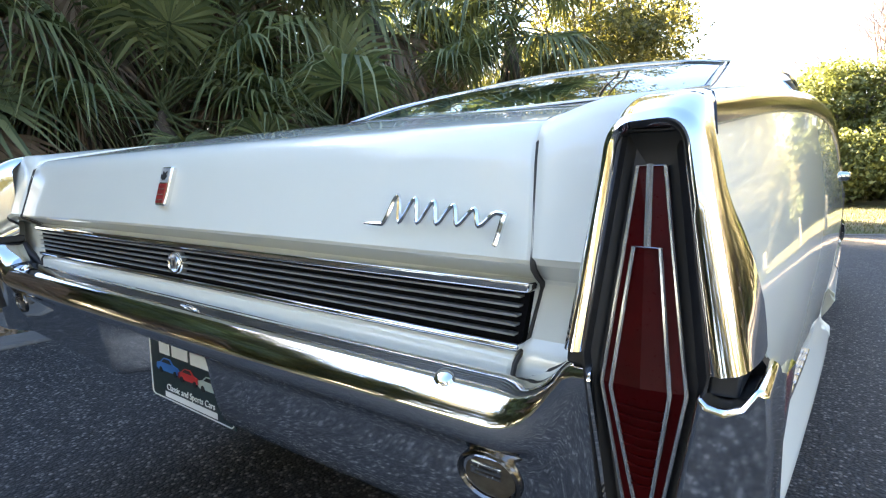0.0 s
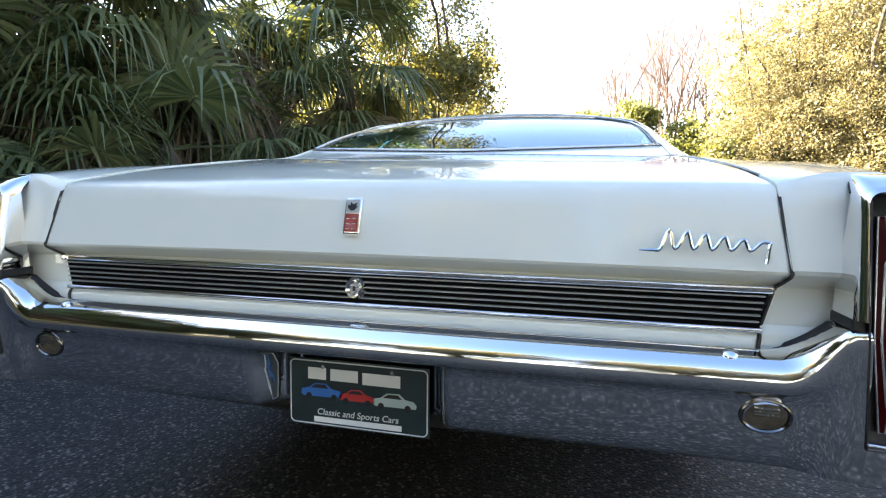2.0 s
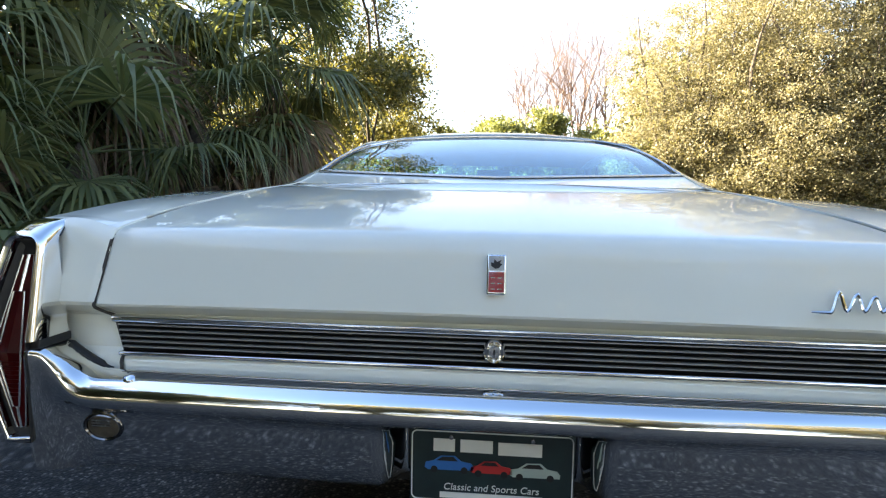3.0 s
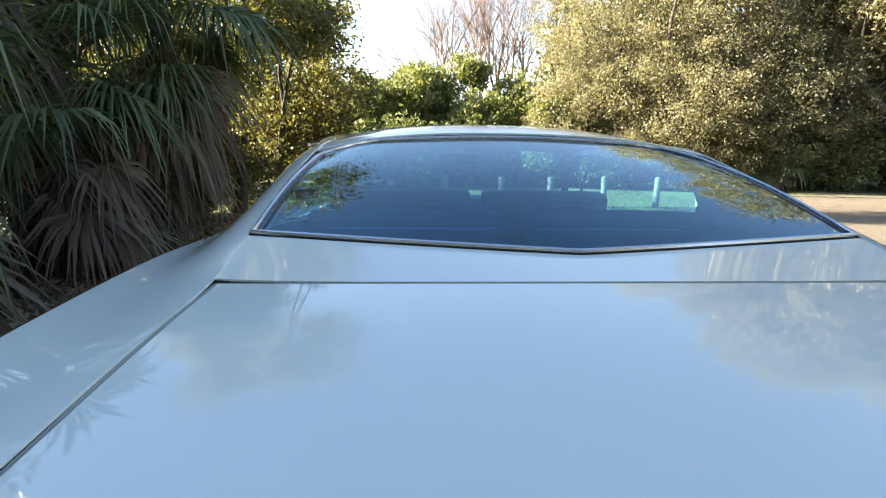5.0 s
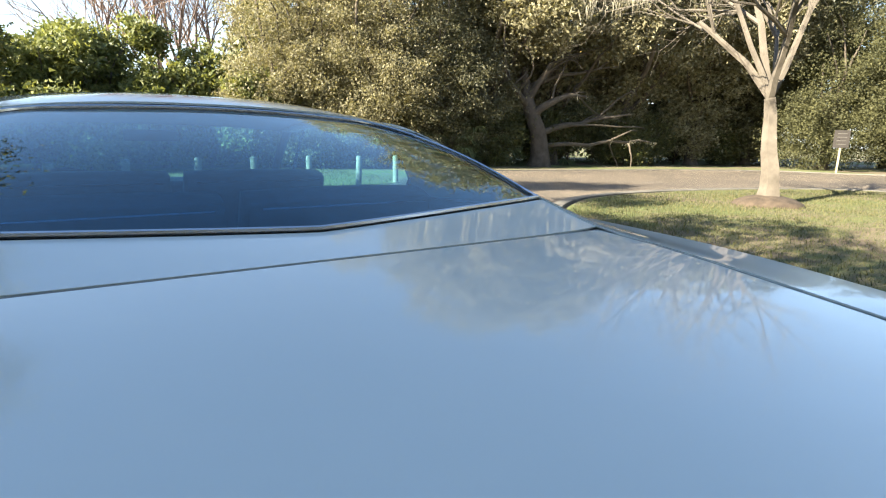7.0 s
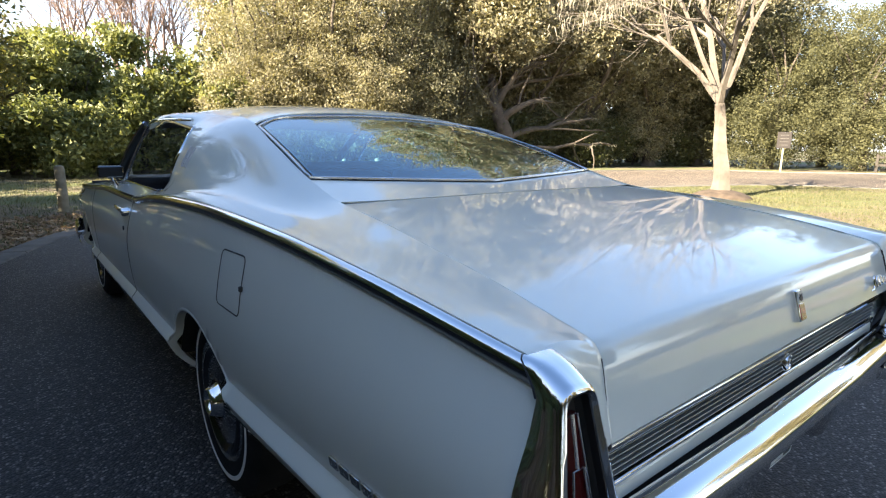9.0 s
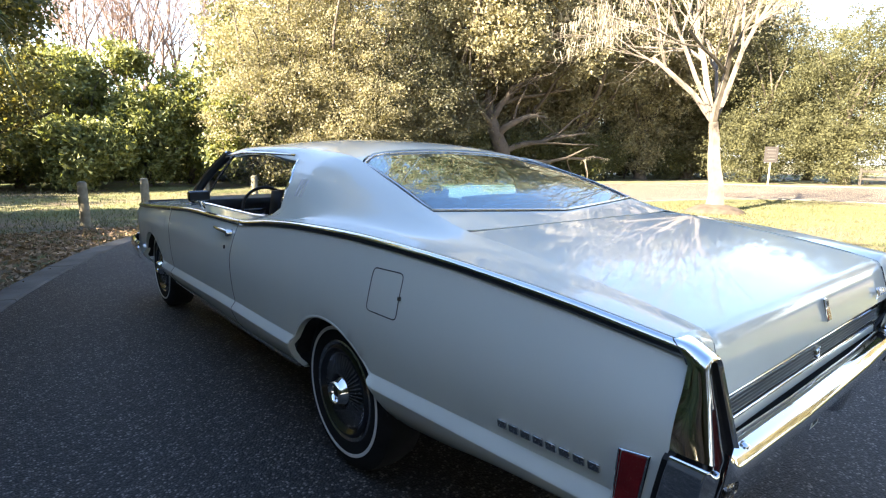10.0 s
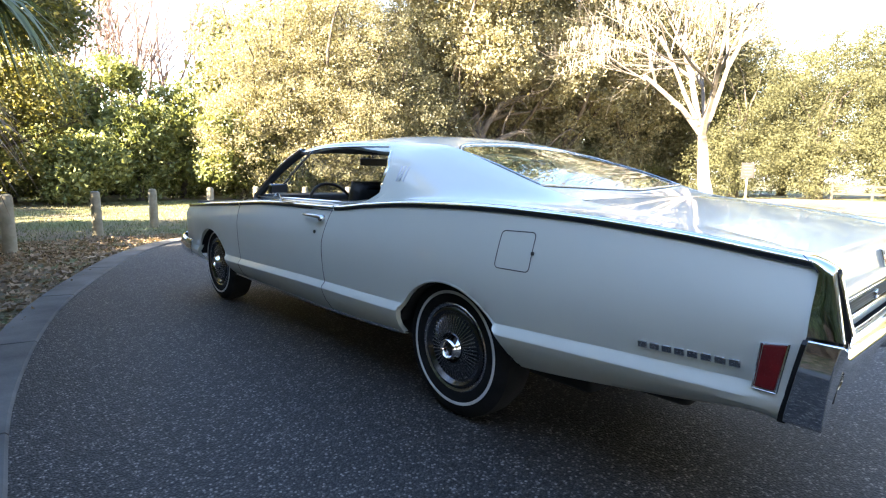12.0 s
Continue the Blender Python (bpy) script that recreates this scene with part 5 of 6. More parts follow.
def build_wheels():
    for name, y, s in (("rear", 1.405, -1), ("rear", 1.405, 1), ("front", 4.53, -1), ("front", 4.53, 1)):
        wh = empty("wheel")
        wh.parent, wh.location = car, (s * 0.80, y, 0.345)
        wh["label"] = "whitewall tyre with a finned chrome wheel cover"
        if s < 0:
            wh.rotation_euler = (0, 0, math.pi)
        tyre = [(-0.09, 0.21), (-0.095, 0.29), (-0.08, 0.335), (-0.04, 0.346), (0.04, 0.346), (0.075, 0.338), (0.092, 0.315), (0.101, 0.285), (0.101, 0.25), (0.095, 0.22), (0.082, 0.195), (0.0, 0.19)]
        part("tyre", lathe("tyre", tyre, RUBBER, "x", 64), wh, "black tyre")
        part("whitewall", lathe("whitewall", [(0.099, 0.262), (0.1025, 0.264), (0.1025, 0.277), (0.099, 0.279)], WHITEWALL, "x", 64), wh, "narrow white ring")
        part("rim", lathe("rim", [(0.06, 0.06), (0.07, 0.19), (0.092, 0.200), (0.098, 0.212), (0.092, 0.220), (0.08, 0.222)], SATIN, "x", 64), wh, "grey painted rim")
        cover = part("wheel_cover", lathe("wheel_cover", [(0.094, 0.198), (0.101, 0.190), (0.102, 0.182), (0.092, 0.172), (0.082, 0.162), (0.088, 0.11), (0.100, 0.075), (0.106, 0.070)], plain("cover_dark", (0.10, 0.10, 0.105), (0.16, 0.16, 0.165), 0.2, 1.0), "x", 64), wh, "finned wheel cover")
        fins = []
        for k in range(48):
            w = 2 * math.pi * k / 48
            c, d = Vector((0, math.cos(w), math.sin(w))), Vector((0, -math.sin(w), math.cos(w))) * 0.0028
            a, b = Vector((0.092, 0, 0)) + c * 0.156, Vector((0.106, 0, 0)) + c * 0.074
            fins.append(part("fin", mesh_of("fin", [a - d, a + d, b + d * 0.6, b - d * 0.6, a - d - Vector((0.012, 0, 0)), a + d - Vector((0.012, 0, 0)), b + d * 0.6 - Vector((0.014, 0, 0)), b - d * 0.6 - Vector((0.014, 0, 0))],
                             [(0, 1, 2, 3), (0, 4, 5, 1), (2, 6, 7, 3), (1, 5, 6, 2), (3, 7, 4, 0)], SATIN, smooth=False), cover))
        part("hub_cap", lathe("hub_cap", [(0.098, 0.066), (0.108, 0.060), (0.126, 0.051), (0.137, 0.047), (0.140, 0.043), (0.136, 0.038), (0.128, 0.034), (0.120, 0.031)], CHROME, "x", 48), wh, "chrome hub cap")
        part("hub_centre", lathe("hub_centre", [(0.119, 0.033), (0.122, 0.022), (0.129, 0.013), (0.131, 0.0)], DARK_CHROME, "x", 36), wh, "dark domed centre of the hub cap")
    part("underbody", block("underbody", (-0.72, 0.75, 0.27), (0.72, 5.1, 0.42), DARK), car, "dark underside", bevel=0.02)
    # Added block that stops light and deepens the shade below the boot
    part("under_boot_block", block("under_boot_block", (-0.55, 0.42, 0.27), (0.55, 0.98, 0.47), DARK), car, "dark block added under the boot to keep light out", bevel=0.04)
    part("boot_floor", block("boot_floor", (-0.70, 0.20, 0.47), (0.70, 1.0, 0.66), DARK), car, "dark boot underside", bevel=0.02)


def build_side_trim():
    for s in (-1, 1):
        sx = lambda y, z: float(np.interp(z, [p[1] for p in side_section(y)][::-1], [p[0] for p in side_section(y)][::-1]))
        # side marker
        v = []
        for off in (0.010, -0.004):
            v += [(s * (sx(y, z) + off), y, z) for y, z in ((0.085, 0.582), (0.030, 0.586), (0.010, 0.722), (0.068, 0.712))]
        f = [(0, 1, 2, 3), (7, 6, 5, 4), (0, 4, 5, 1), (1, 5, 6, 2), (2, 6, 7, 3), (3, 7, 4, 0)]
        mk = part("side_marker", mesh_of("side_marker", v, f, MARKER_RED, sharp=30), car, "red side marker in a chrome frame", bevel=0.004)
        ring = [(s * (sx(y, z) + 0.007), y, z) for y, z in ((0.089, 0.578), (0.026, 0.582), (0.006, 0.726), (0.072, 0.717))]
        part("frame", tube("frame", ring, 0.004, CHROME, 6, closed=True), mk, "chrome frame")
        # row of chrome emblem blocks (a model name left as plain bars)
        for k in range(8):
            y0 = 0.440 - k * 0.0405
            z0 = 0.611 + k * 0.0016
            vv = []
            for off in (0.006, -0.002):
                vv += [(s * (sx(y, z) + off), y, z) for y, z in ((y0, z0), (y0 - 0.031, z0 + 0.001), (y0 - 0.031, z0 + 0.024), (y0, z0 + 0.023))]
            part("emblem_bar", mesh_of("emblem_bar", vv, f, SATIN, sharp=30), car, "small chrome emblem block", bevel=0.002)
        if s < 0:
            # fuel door outline and latch
            cor = [(1.085, 0.79), (1.06, 0.945), (0.888, 0.950), (0.905, 0.792)]
            pts = []
            for i in range(4):
                a, b, c = Vector(cor[i - 1]), Vector(cor[i]), Vector(cor[(i + 1) % 4])
                for t in range(5):
                    u = t / 4
                    p = (b + (a - b).normalized() * 0.022) * (1 - u) ** 2 + b * 2 * u * (1 - u) + (b + (c - b).normalized() * 0.022) * u * u
                    pts.append(p)
            ring = []
            for i, p in enumerate(pts):
                q = pts[(i + 1) % len(pts)]
                for t in range(3):
                    w = p.lerp(q, t / 3)
                    ring.append((s * (sx(w.x, w.y) - 0.0005), w.x, w.y))
            fd = part("fuel_flap", tube("fuel_flap", ring, 0.0022, SEAM, 5, closed=True), car, "thin dark outline of the fuel flap")
            part("latch", block("latch", (-sx(0.893, 0.87) - 0.008, 0.886, 0.862), (-sx(0.893, 0.87) + 0.002, 0.898, 0.876), SEAM), fd, bevel=0.003)
        # door handle, keyhole
        hx = sx(2.6, 0.89)
        pts = [(s * (hx + 0.012), 2.735, 0.899), (s * (hx + 0.028), 2.72, 0.900), (s * (hx + 0.032), 2.64, 0.900), (s * (hx + 0.030), 2.54, 0.898), (s * (hx + 0.026), 2.51, 0.894)]
        hd = part("door_handle", tube("door_handle", pts, [0.006, 0.008, 0.010, 0.012, 0.012], CHROME, 10), car, "chrome door handle")
        part("button", moved(lathe("button", [(-0.005, 0.022), (0.024, 0.020), (0.032, 0.016), (0.034, 0.0)], CHROME, "x", 24), Matrix.Translation((s * hx, 2.515, 0.888)) @ Matrix.Rotation(0 if s > 0 else math.pi, 4, "Z")), hd, "push button")
        part("keyhole", moved(lathe("keyhole", [(-0.003, 0.012), (0.005, 0.011), (0.006, 0.0)], BLACK, "x", 20), Matrix.Translation((s * sx(2.60, 0.80), 2.60, 0.80)) @ Matrix.Rotation(0 if s > 0 else math.pi, 4, "Z")), hd, "door lock")
        # sill moulding
        rows = [[(s * (sx(y, sill_z(y) + 0.012) + o), y, sill_z(y) + dz) for o, dz in ((0.001, 0.022), (0.005, 0.018), (0.004, 0.004), (-0.02, -0.006))] for y in [1.83 + 0.1 * k for k in range(24)]]
        part("sill_strip", grid("sill_strip", rows, CHROME, flip=s > 0), car, "bright sill strip")
        # front bumper wing
        pts = [(s * 0.965, 4.99, 0.43), (s * 0.965, 5.1, 0.43), (s * 0.955, 5.3, 0.45), (s * 0.90, 5.42, 0.46), (s * 0.6, 5.47, 0.46), (0, 5.49, 0.46)]
        rows = [[(x + s * o, y + (0.0 if i < 2 else o), z + dz) for o, dz in ((0.0, 0.075), (0.018, 0.06), (0.024, 0.0), (0.016, -0.06), (0.0, -0.075))] for i, (x, y, z) in enumerate(pts)]
        part("front_bumper", grid("front_bumper", rows, CHROME, flip=s < 0), car, "chrome front bumper", thick=0.004)
    # door mirror on the driver's side
    mir = empty("door_mirror")
    mir.parent = car
    mir["label"] = "rectangular chrome door mirror"
    part("stem", tube("stem", [(-0.90, 3.20, 0.955), (-0.925, 3.20, 1.0), (-0.935, 3.19, 1.035)], [0.016, 0.010, 0.010], CHROME, 8), mir)
    # Darkened shell stands in for the dark surroundings its chrome would mirror
    part("shell", block("shell", (-1.0, 3.165, 1.014), (-0.868, 3.21, 1.080), DARK_CHROME), mir, bevel=0.014)
    part("glass", block("glass", (-0.993, 3.160, 1.021), (-0.875, 3.166, 1.073), BLACK), mir, "dark mirror glass", bevel=0.004)


def soft_block(name, lo, hi, material, puff=0.02):
    """A padded cushion: a rounded box with a bulging face."""
    bm = bmesh.new()
    bmesh.ops.create_cube(bm, size=1.0)
    bmesh.ops.subdivide_edges(bm, edges=bm.edges, cuts=5, use_grid_fill=True)
    c = [(a + b) / 2 for a, b in zip(lo, hi)]
    d = [b - a for a, b in zip(lo, hi)]
    for v in bm.verts:
        u = v.co * 2
        k = max(abs(u.x), abs(u.y), abs(u.z)) or 1
        r = u.normalized() * 1.0
        m = u.lerp(r * k, 0.16)
        v.co = Vector((c[0] + m.x * d[0] / 2, c[1] + m.y * d[1] / 2, c[2] + m.z * d[2] / 2))
    me = bpy.data.meshes.new(name)
    bm.to_mesh(me)
    bm.free()
    me.materials.append(material)
    me.polygons.foreach_set("use_smooth", [True] * len(me.polygons))
    return me


def build_cabin():
    for nm, y, zt, w in (("front_seat", 2.68, 1.075, 0.70), ("rear_seat", 1.72, 1.075, 0.66)):
        seat = empty(nm)
        seat.parent = car
        seat["label"] = "black vinyl bench seat"
        part("cushion", soft_block("cushion", (-w, y + 0.05, 0.42), (w, y + 0.62, 0.60), VINYL), seat)
        for sx in (-1, 1):
            back = part("backrest", moved(soft_block("backrest", (-0.33, -0.07, -0.26), (0.33, 0.07, 0.26), VINYL), Matrix.Translation((sx * 0.345, y, zt - 0.22)) @ Matrix.Rotation(radians(14), 4, "X")), seat)
            part("piping", tube("piping", [(sx * 0.345 + x, y - 0.135, zt - 0.012) for x in (-0.28, -0.1, 0.1, 0.28)], 0.003, DARK_CHROME, 5), back, "thin bright piping")
    part("parcel_shelf", block("parcel_shelf", (-0.66, 1.03, 0.95), (0.66, 1.62, 0.98), VINYL), car, "dark parcel shelf", bevel=0.01)
    part("cabin_floor", block("cabin_floor", (-0.80, 1.0, 0.38), (0.80, 3.9, 0.44), VINYL), car, "dark cabin floor")
    dash = part("dashboard", soft_block("dashboard", (-0.79, 3.62, 0.70), (0.79, 4.1, 0.985), VINYL), car, "black padded dashboard")
    part("instrument_strip", block("instrument_strip", (-0.70, 3.625, 0.80), (-0.05, 3.64, 0.90), SATIN), dash, "bright instrument strip", bevel=0.004)
    wheel = empty("steering_wheel")
    wheel.parent, wheel.location, wheel.rotation_euler = car, (-0.40, 3.36, 0.895), (radians(-24), 0, 0)
    wheel["label"] = "black two-spoke steering wheel"
    part("rim", tube("rim", [(0.195 * math.cos(2 * math.pi * k / 40), 0, 0.195 * math.sin(2 * math.pi * k / 40)) for k in range(40)], 0.012, BLACK, 8, closed=True), wheel)
    part("spoke", tube("spoke", [(-0.19, 0, 0), (-0.06, 0.03, -0.01), (0.06, 0.03, -0.01), (0.19, 0, 0)], 0.012, SATIN, 8), wheel)
    part("column", tube("column", [(0, 0.02, 0), (0, 0.32, 0)], 0.03, BLACK, 10), wheel)
    mr = part("rear_view_mirror", block("rear_view_mirror", (-0.13, 3.36, 1.225), (0.13, 3.385, 1.285), BLACK), car, "black rear-view mirror", bevel=0.008)
    part("stalk", tube("stalk", [(0, 3.385, 1.26), (0, 3.40, 1.33)], 0.006, SATIN, 6), mr)


build_shell()
lid = build_deck()
build_rear_trim(lid)
build_rear_bumper()
build_plate()
build_tail_lamps()
build_wheels()
build_side_trim()
build_cabin()


# ---- the plants, place by place ----
for i, (x, y, h, g, d, s) in enumerate((
        (-5.4, 0.9, 2.5, 28, 14, 1.0), (-4.9, 2.4, 1.7, 24, 8, 1.0), (-5.2, 3.6, 3.0, 28, 16, 1.1), (-4.0, 4.0, 1.6, 24, 10, 0.95), (-3.7, 5.6, 2.2, 26, 14, 0.9),
        (-4.7, 5.4, 3.9, 26, 18, 1.05), (-5.9, 2.0, 4.2, 28, 18, 1.15), (-3.3, 7.0, 3.3, 26, 22, 1.05), (-5.2, 7.2, 4.2, 22, 14, 1.0), (-5.9, -0.9, 3.2, 26, 14, 1.1), (-6.2, -3.4, 3.6, 22, 12, 1.0),
        (-6.4, 4.6, 5.0, 26, 16, 1.1), (-4.2, 3.0, 0.9, 18, 4, 0.8), (-3.9, 6.4, 1.1, 18, 6, 0.8))):
    palm((x, y), h, 40 + i, g, d + 8, scale=s)
for i, (x, y, z, r) in enumerate(((-7.6, -2.0, 1.8, 1.7), (-7.2, 0.8, 1.7, 1.8), (-7.4, 3.4, 2.0, 1.8), (-6.6, 6.0, 1.6, 1.5), (-5.6, 8.6, 1.3, 1.3), (-8.0, 8.0, 2.2, 2.0), (-4.7, 9.9, 0.9, 1.0), (-5.2, 11.2, 1.2, 1.3), (-4.6, 14.0, 1.3, 1.5))):
    tree("bush", "dark evergreen bush behind the palms", (x, y), (0.7, 0.06), [(0, 0, z, r, r, z)], 200, 60, 0.11, OAK, 70 + i, sigma=0.26, limbs=10, category="bush", group="bushes behind the palms")
for i, (x, y, h) in enumerate(((-10.0, -3.5, 8.8), (-10.5, -1.0, 9.2), (-11.0, 2.4, 7.0))):
    tree("oak_tree", "tall evergreen oak standing behind the palms", (x, y), (3.2, 0.25), [(0, 0, h * 0.70, 3.0, 3.0, h * 0.3), (1.6, 0.4, h * 0.45, 2.2, 2.4, 2.4)], 700, 75, 0.13, OAK, 80 + i, sigma=0.30, group="oaks behind the palms")
# Mostly hidden oak, added to close sun gaps between the palms
tree("oak_tree", "evergreen oak added close behind the palms to fill gaps and stop sun", (-8.4, 3.4), (2.6, 0.2), [(0, 0, 4.0, 2.0, 2.4, 1.5), (0.4, -2.4, 4.4, 1.8, 1.8, 1.6)], 360, 70, 0.13, OAK, 88, sigma=0.3)
tree("oak_tree", "evergreen oak with small leaves beside the posts", (-4.0, 12.2), (2.0, 0.14), [(0, 0, 4.3, 2.2, 2.2, 2.6), (1.2, -1.0, 2.6, 1.2, 1.3, 1.4), (-1.2, 0.4, 2.6, 2.0, 2.0, 2.2), (-1.0, -0.6, 7.2, 1.6, 1.8, 1.6), (-0.9, -1.2, 8.6, 1.4, 1.6, 1.1)], 860, 75, 0.085, OAK_GOLD, 90, sigma=0.20, limbs=12)
tree("oak_tree", "small drooping oak beside the first post", (-2.75, 10.4), (1.6, 0.07), [(0.3, 0.1, 1.9, 1.1, 0.9, 1.1), (0.9, -0.3, 2.4, 0.9, 0.9, 0.9), (0.9, -1.8, 3.3, 0.8, 1.2, 0.55), (1.05, -2.7, 3.0, 0.55, 0.8, 0.4), (0.8, -3.2, 5.6, 1.0, 1.3, 0.6)], 480, 60, 0.065, OAK_GOLD, 91, sigma=0.15, limbs=4)
# Out-of-view canopy, added to take sky light off palms and near lawn
tree("oak_tree", "unseen oak canopy added over the palms to block sky light", (-9.0, 1.5), (5.0, 0.3), [(1.4, 1.5, 6.2, 2.4, 4.0, 1.5), (1.0, -4.5, 6.4, 2.4, 4.0, 1.5)], 260, 60, 0.15, OAK, 95, sigma=0.34, limbs=20)
for i, (x, y, w, h) in enumerate(((-6.0, 24.5, 2.6, 4.6), (-3.6, 26.0, 2.2, 5.4), (-1.2, 24.6, 2.2, 4.9), (1.0, 25.6, 2.0, 6.2), (2.9, 24.2, 2.0, 4.6), (4.9, 25.4, 2.2, 5.9), (6.9, 23.6, 1.9, 4.4), (-3.2, 22.6, 1.4, 2.9), (0.2, 22.4, 1.2, 2.4))):
    rs = np.random.default_rng(300 + i)
    lobes = [(0, 0, h * 0.45, w * 0.8, 1.6, h * 0.45)] + [(rs.uniform(-w, w), rs.uniform(-1.2, 0.6), h * rs.uniform(0.25, 0.88), rs.uniform(0.5, 1.0), rs.uniform(0.5, 1.0), rs.uniform(0.5, 0.9)) for _ in range(7)]
    tree("evergreen_shrub", "dense bright green broadleaf shrub", (x, y), (1.2, 0.12), lobes, 330, 60, 0.16, SHRUB, 100 + i, sigma=0.22, group="green shrubs past the lawn", category="shrub")
for i in range(19):
    x = -13 + i * 3.3
    h = (3.2, 4.0, 3.6)[i % 3] if x < 8 else (9.0, 11.0, 10.0)[i % 3]
    tree("oak_tree", "dark wood closing the distance", (x, 29.5 + (i % 2) * 2 - 0.12 * max(x - 10, 0)), (2.0, 0.25), [(0, 0, h * 0.62, 3.0, 2.0, h * 0.38), (0, 0, h * 0.24, 2.8, 1.8, h * 0.26)], 140, 60, 0.38, OAK, 220 + i, sigma=0.5, limbs=8, group="wood in the distance")
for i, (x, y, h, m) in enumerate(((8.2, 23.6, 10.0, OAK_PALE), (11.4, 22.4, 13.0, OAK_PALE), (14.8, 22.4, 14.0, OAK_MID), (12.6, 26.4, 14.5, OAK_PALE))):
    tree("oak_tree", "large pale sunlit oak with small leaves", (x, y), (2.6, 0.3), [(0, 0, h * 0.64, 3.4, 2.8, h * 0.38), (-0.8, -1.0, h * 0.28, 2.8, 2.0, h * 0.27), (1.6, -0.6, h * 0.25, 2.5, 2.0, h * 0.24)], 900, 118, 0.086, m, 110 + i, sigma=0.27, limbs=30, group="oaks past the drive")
for i, (x, y, h, m) in enumerate(((18.6, 23.6, 18.0, OAK_PALE), (23.0, 22.8, 18.5, OAK_PALE), (28.0, 22.0, 15.0, OAK_PALE), (33.5, 20.4, 14.5, OAK_PALE), (38.5, 19.5, 14.0, OAK_MID))):
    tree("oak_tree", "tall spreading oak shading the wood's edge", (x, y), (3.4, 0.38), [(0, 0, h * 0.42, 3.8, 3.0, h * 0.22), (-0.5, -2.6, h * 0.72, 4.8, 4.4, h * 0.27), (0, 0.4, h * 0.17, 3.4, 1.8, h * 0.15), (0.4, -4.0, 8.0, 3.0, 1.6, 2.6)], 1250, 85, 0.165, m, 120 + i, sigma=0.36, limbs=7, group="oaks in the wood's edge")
for i in range(11):
    x = 8.5 + i * 3.1
    tree("bush", "dark undergrowth bush at the wood's edge", (x, 22.6 - 0.10 * (x - 10) + (i % 3) * 0.6), (0.6, 0.06), [(0, 0, 1.3 + 0.5 * (i % 3), 2.0, 1.2, 1.5)], 170, 60, 0.13, OAK, 200 + i, sigma=0.28, limbs=8, category="bush", group="undergrowth at the wood's edge")
for i, (x, y, h) in enumerate(((38.5, 14.6, 9.5), (40.5, 10.0, 11.0), (41.5, 5.2, 12.0), (42.5, 0.4, 12.0), (47.0, 14.0, 11.5), (48.5, 7.5, 13.5), (43.0, 20.0, 12.0))):
    tree("oak_tree", "olive-green oak across the far road", (x, y), (3.0, 0.3), [(0, 0, h * 0.62, 4.2, 4.0, h * 0.40), (-1.0, 0, h * 0.25, 3.6, 3.4, h * 0.25)], 620, 120, 0.115, OAK_DULL, 130 + i, sigma=0.38, group="oaks across the road")
for i, (x, y, h, m) in enumerate(((-9, -13, 11, OAK_PALE), (-3, -15, 13, OAK_PALE), (4, -15, 12, OAK_PALE), (11, -14, 13, OAK_PALE), (19, -10, 11, OAK_PALE), (24, -3, 9, OAK_PALE))):
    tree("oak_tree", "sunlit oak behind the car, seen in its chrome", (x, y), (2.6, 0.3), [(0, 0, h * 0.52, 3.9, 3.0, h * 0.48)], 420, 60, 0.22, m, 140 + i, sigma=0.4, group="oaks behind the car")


# Mostly unseen trees, added to block low light from the left
for i, (x, y, h) in enumerate(((-17, -16, 13), (-16, -9, 12), (-17, -2, 11.0), (-17, 3.4, 8.5), (-13, 19, 5.5), (-10, -9, 9.5))):
    tree("oak_tree", "wood added behind the palms to block low light, mostly out of view", (x, y), (3.0, 0.3), [(0, 0, h * 0.6, 3.8, 4.2, h * 0.42), (0, 0, h * 0.25, 3.2, 3.8, h * 0.26)], 330, 60, 0.32, OAK, 160 + i, sigma=0.5, group="wood behind the palms")


def bare_tree(name, label, base, height, radius, seed, bark, depth=5, fork=0.22, children=(2, 4), tilt=0.5, group="", sides=7, first=7):
    rng = np.random.default_rng(seed)
    top = tagged(empty(name, (base[0], base[1], dip(base[1]) - 0.03 + base[2])), label, "tree", group)
    runs, tips = [], []

    def grow(p, way, length, r, level):
        n = 5 if level < 2 else 3
        pts, radii = [p], [r]
        for k in range(n):
            way = (way + Vector(rng.normal(size=3)) * 0.09 + Vector((0, 0, 0.04))).normalized()
            p = p + way * length / n
            pts.append(p)
            radii.append(r * (1 - 0.42 * (k + 1) / n))
        runs.append((pts, radii))
        if level >= depth:
            tips.append(p)
            return
        for k in range(rng.integers(*children) + (1 if level in (1, 2) else 0) if level else first):
            side = way.orthogonal().normalized()
            side.rotate(Matrix.Rotation(rng.uniform(0, 6.283) if level else 2.4 * k + rng.uniform(-0.4, 0.4), 3, way))
            nw = (way + side * (rng.uniform(0.35, 1.0) if level else 0.3 + 0.7 * k / 5) * tilt * (1.5 if level > 1 else 1.0)).normalized()
            i = rng.integers(max(1, len(pts) - 3), len(pts)) if level else len(pts) - 1
            grow(pts[i], nw, length * rng.uniform(0.62, 0.88) * (1.9 if level == 0 else 1), radii[i] * (rng.uniform(0.55, 0.75) if level else rng.uniform(0.5, 0.8)), level + 1)

    flare = [Vector((0, 0, -0.05)), Vector((0, 0, 0.12)), Vector((0, 0, 0.4))]
    runs.append((flare, [radius * 1.75, radius * 1.3, radius]))
    grow(Vector((0, 0, 0.38)), Vector((0.03, 0.02, 1)), height * fork, radius, 0)
    part("trunk", joined_tubes("trunk", runs, bark, sides), top)
    return top, tips, runs


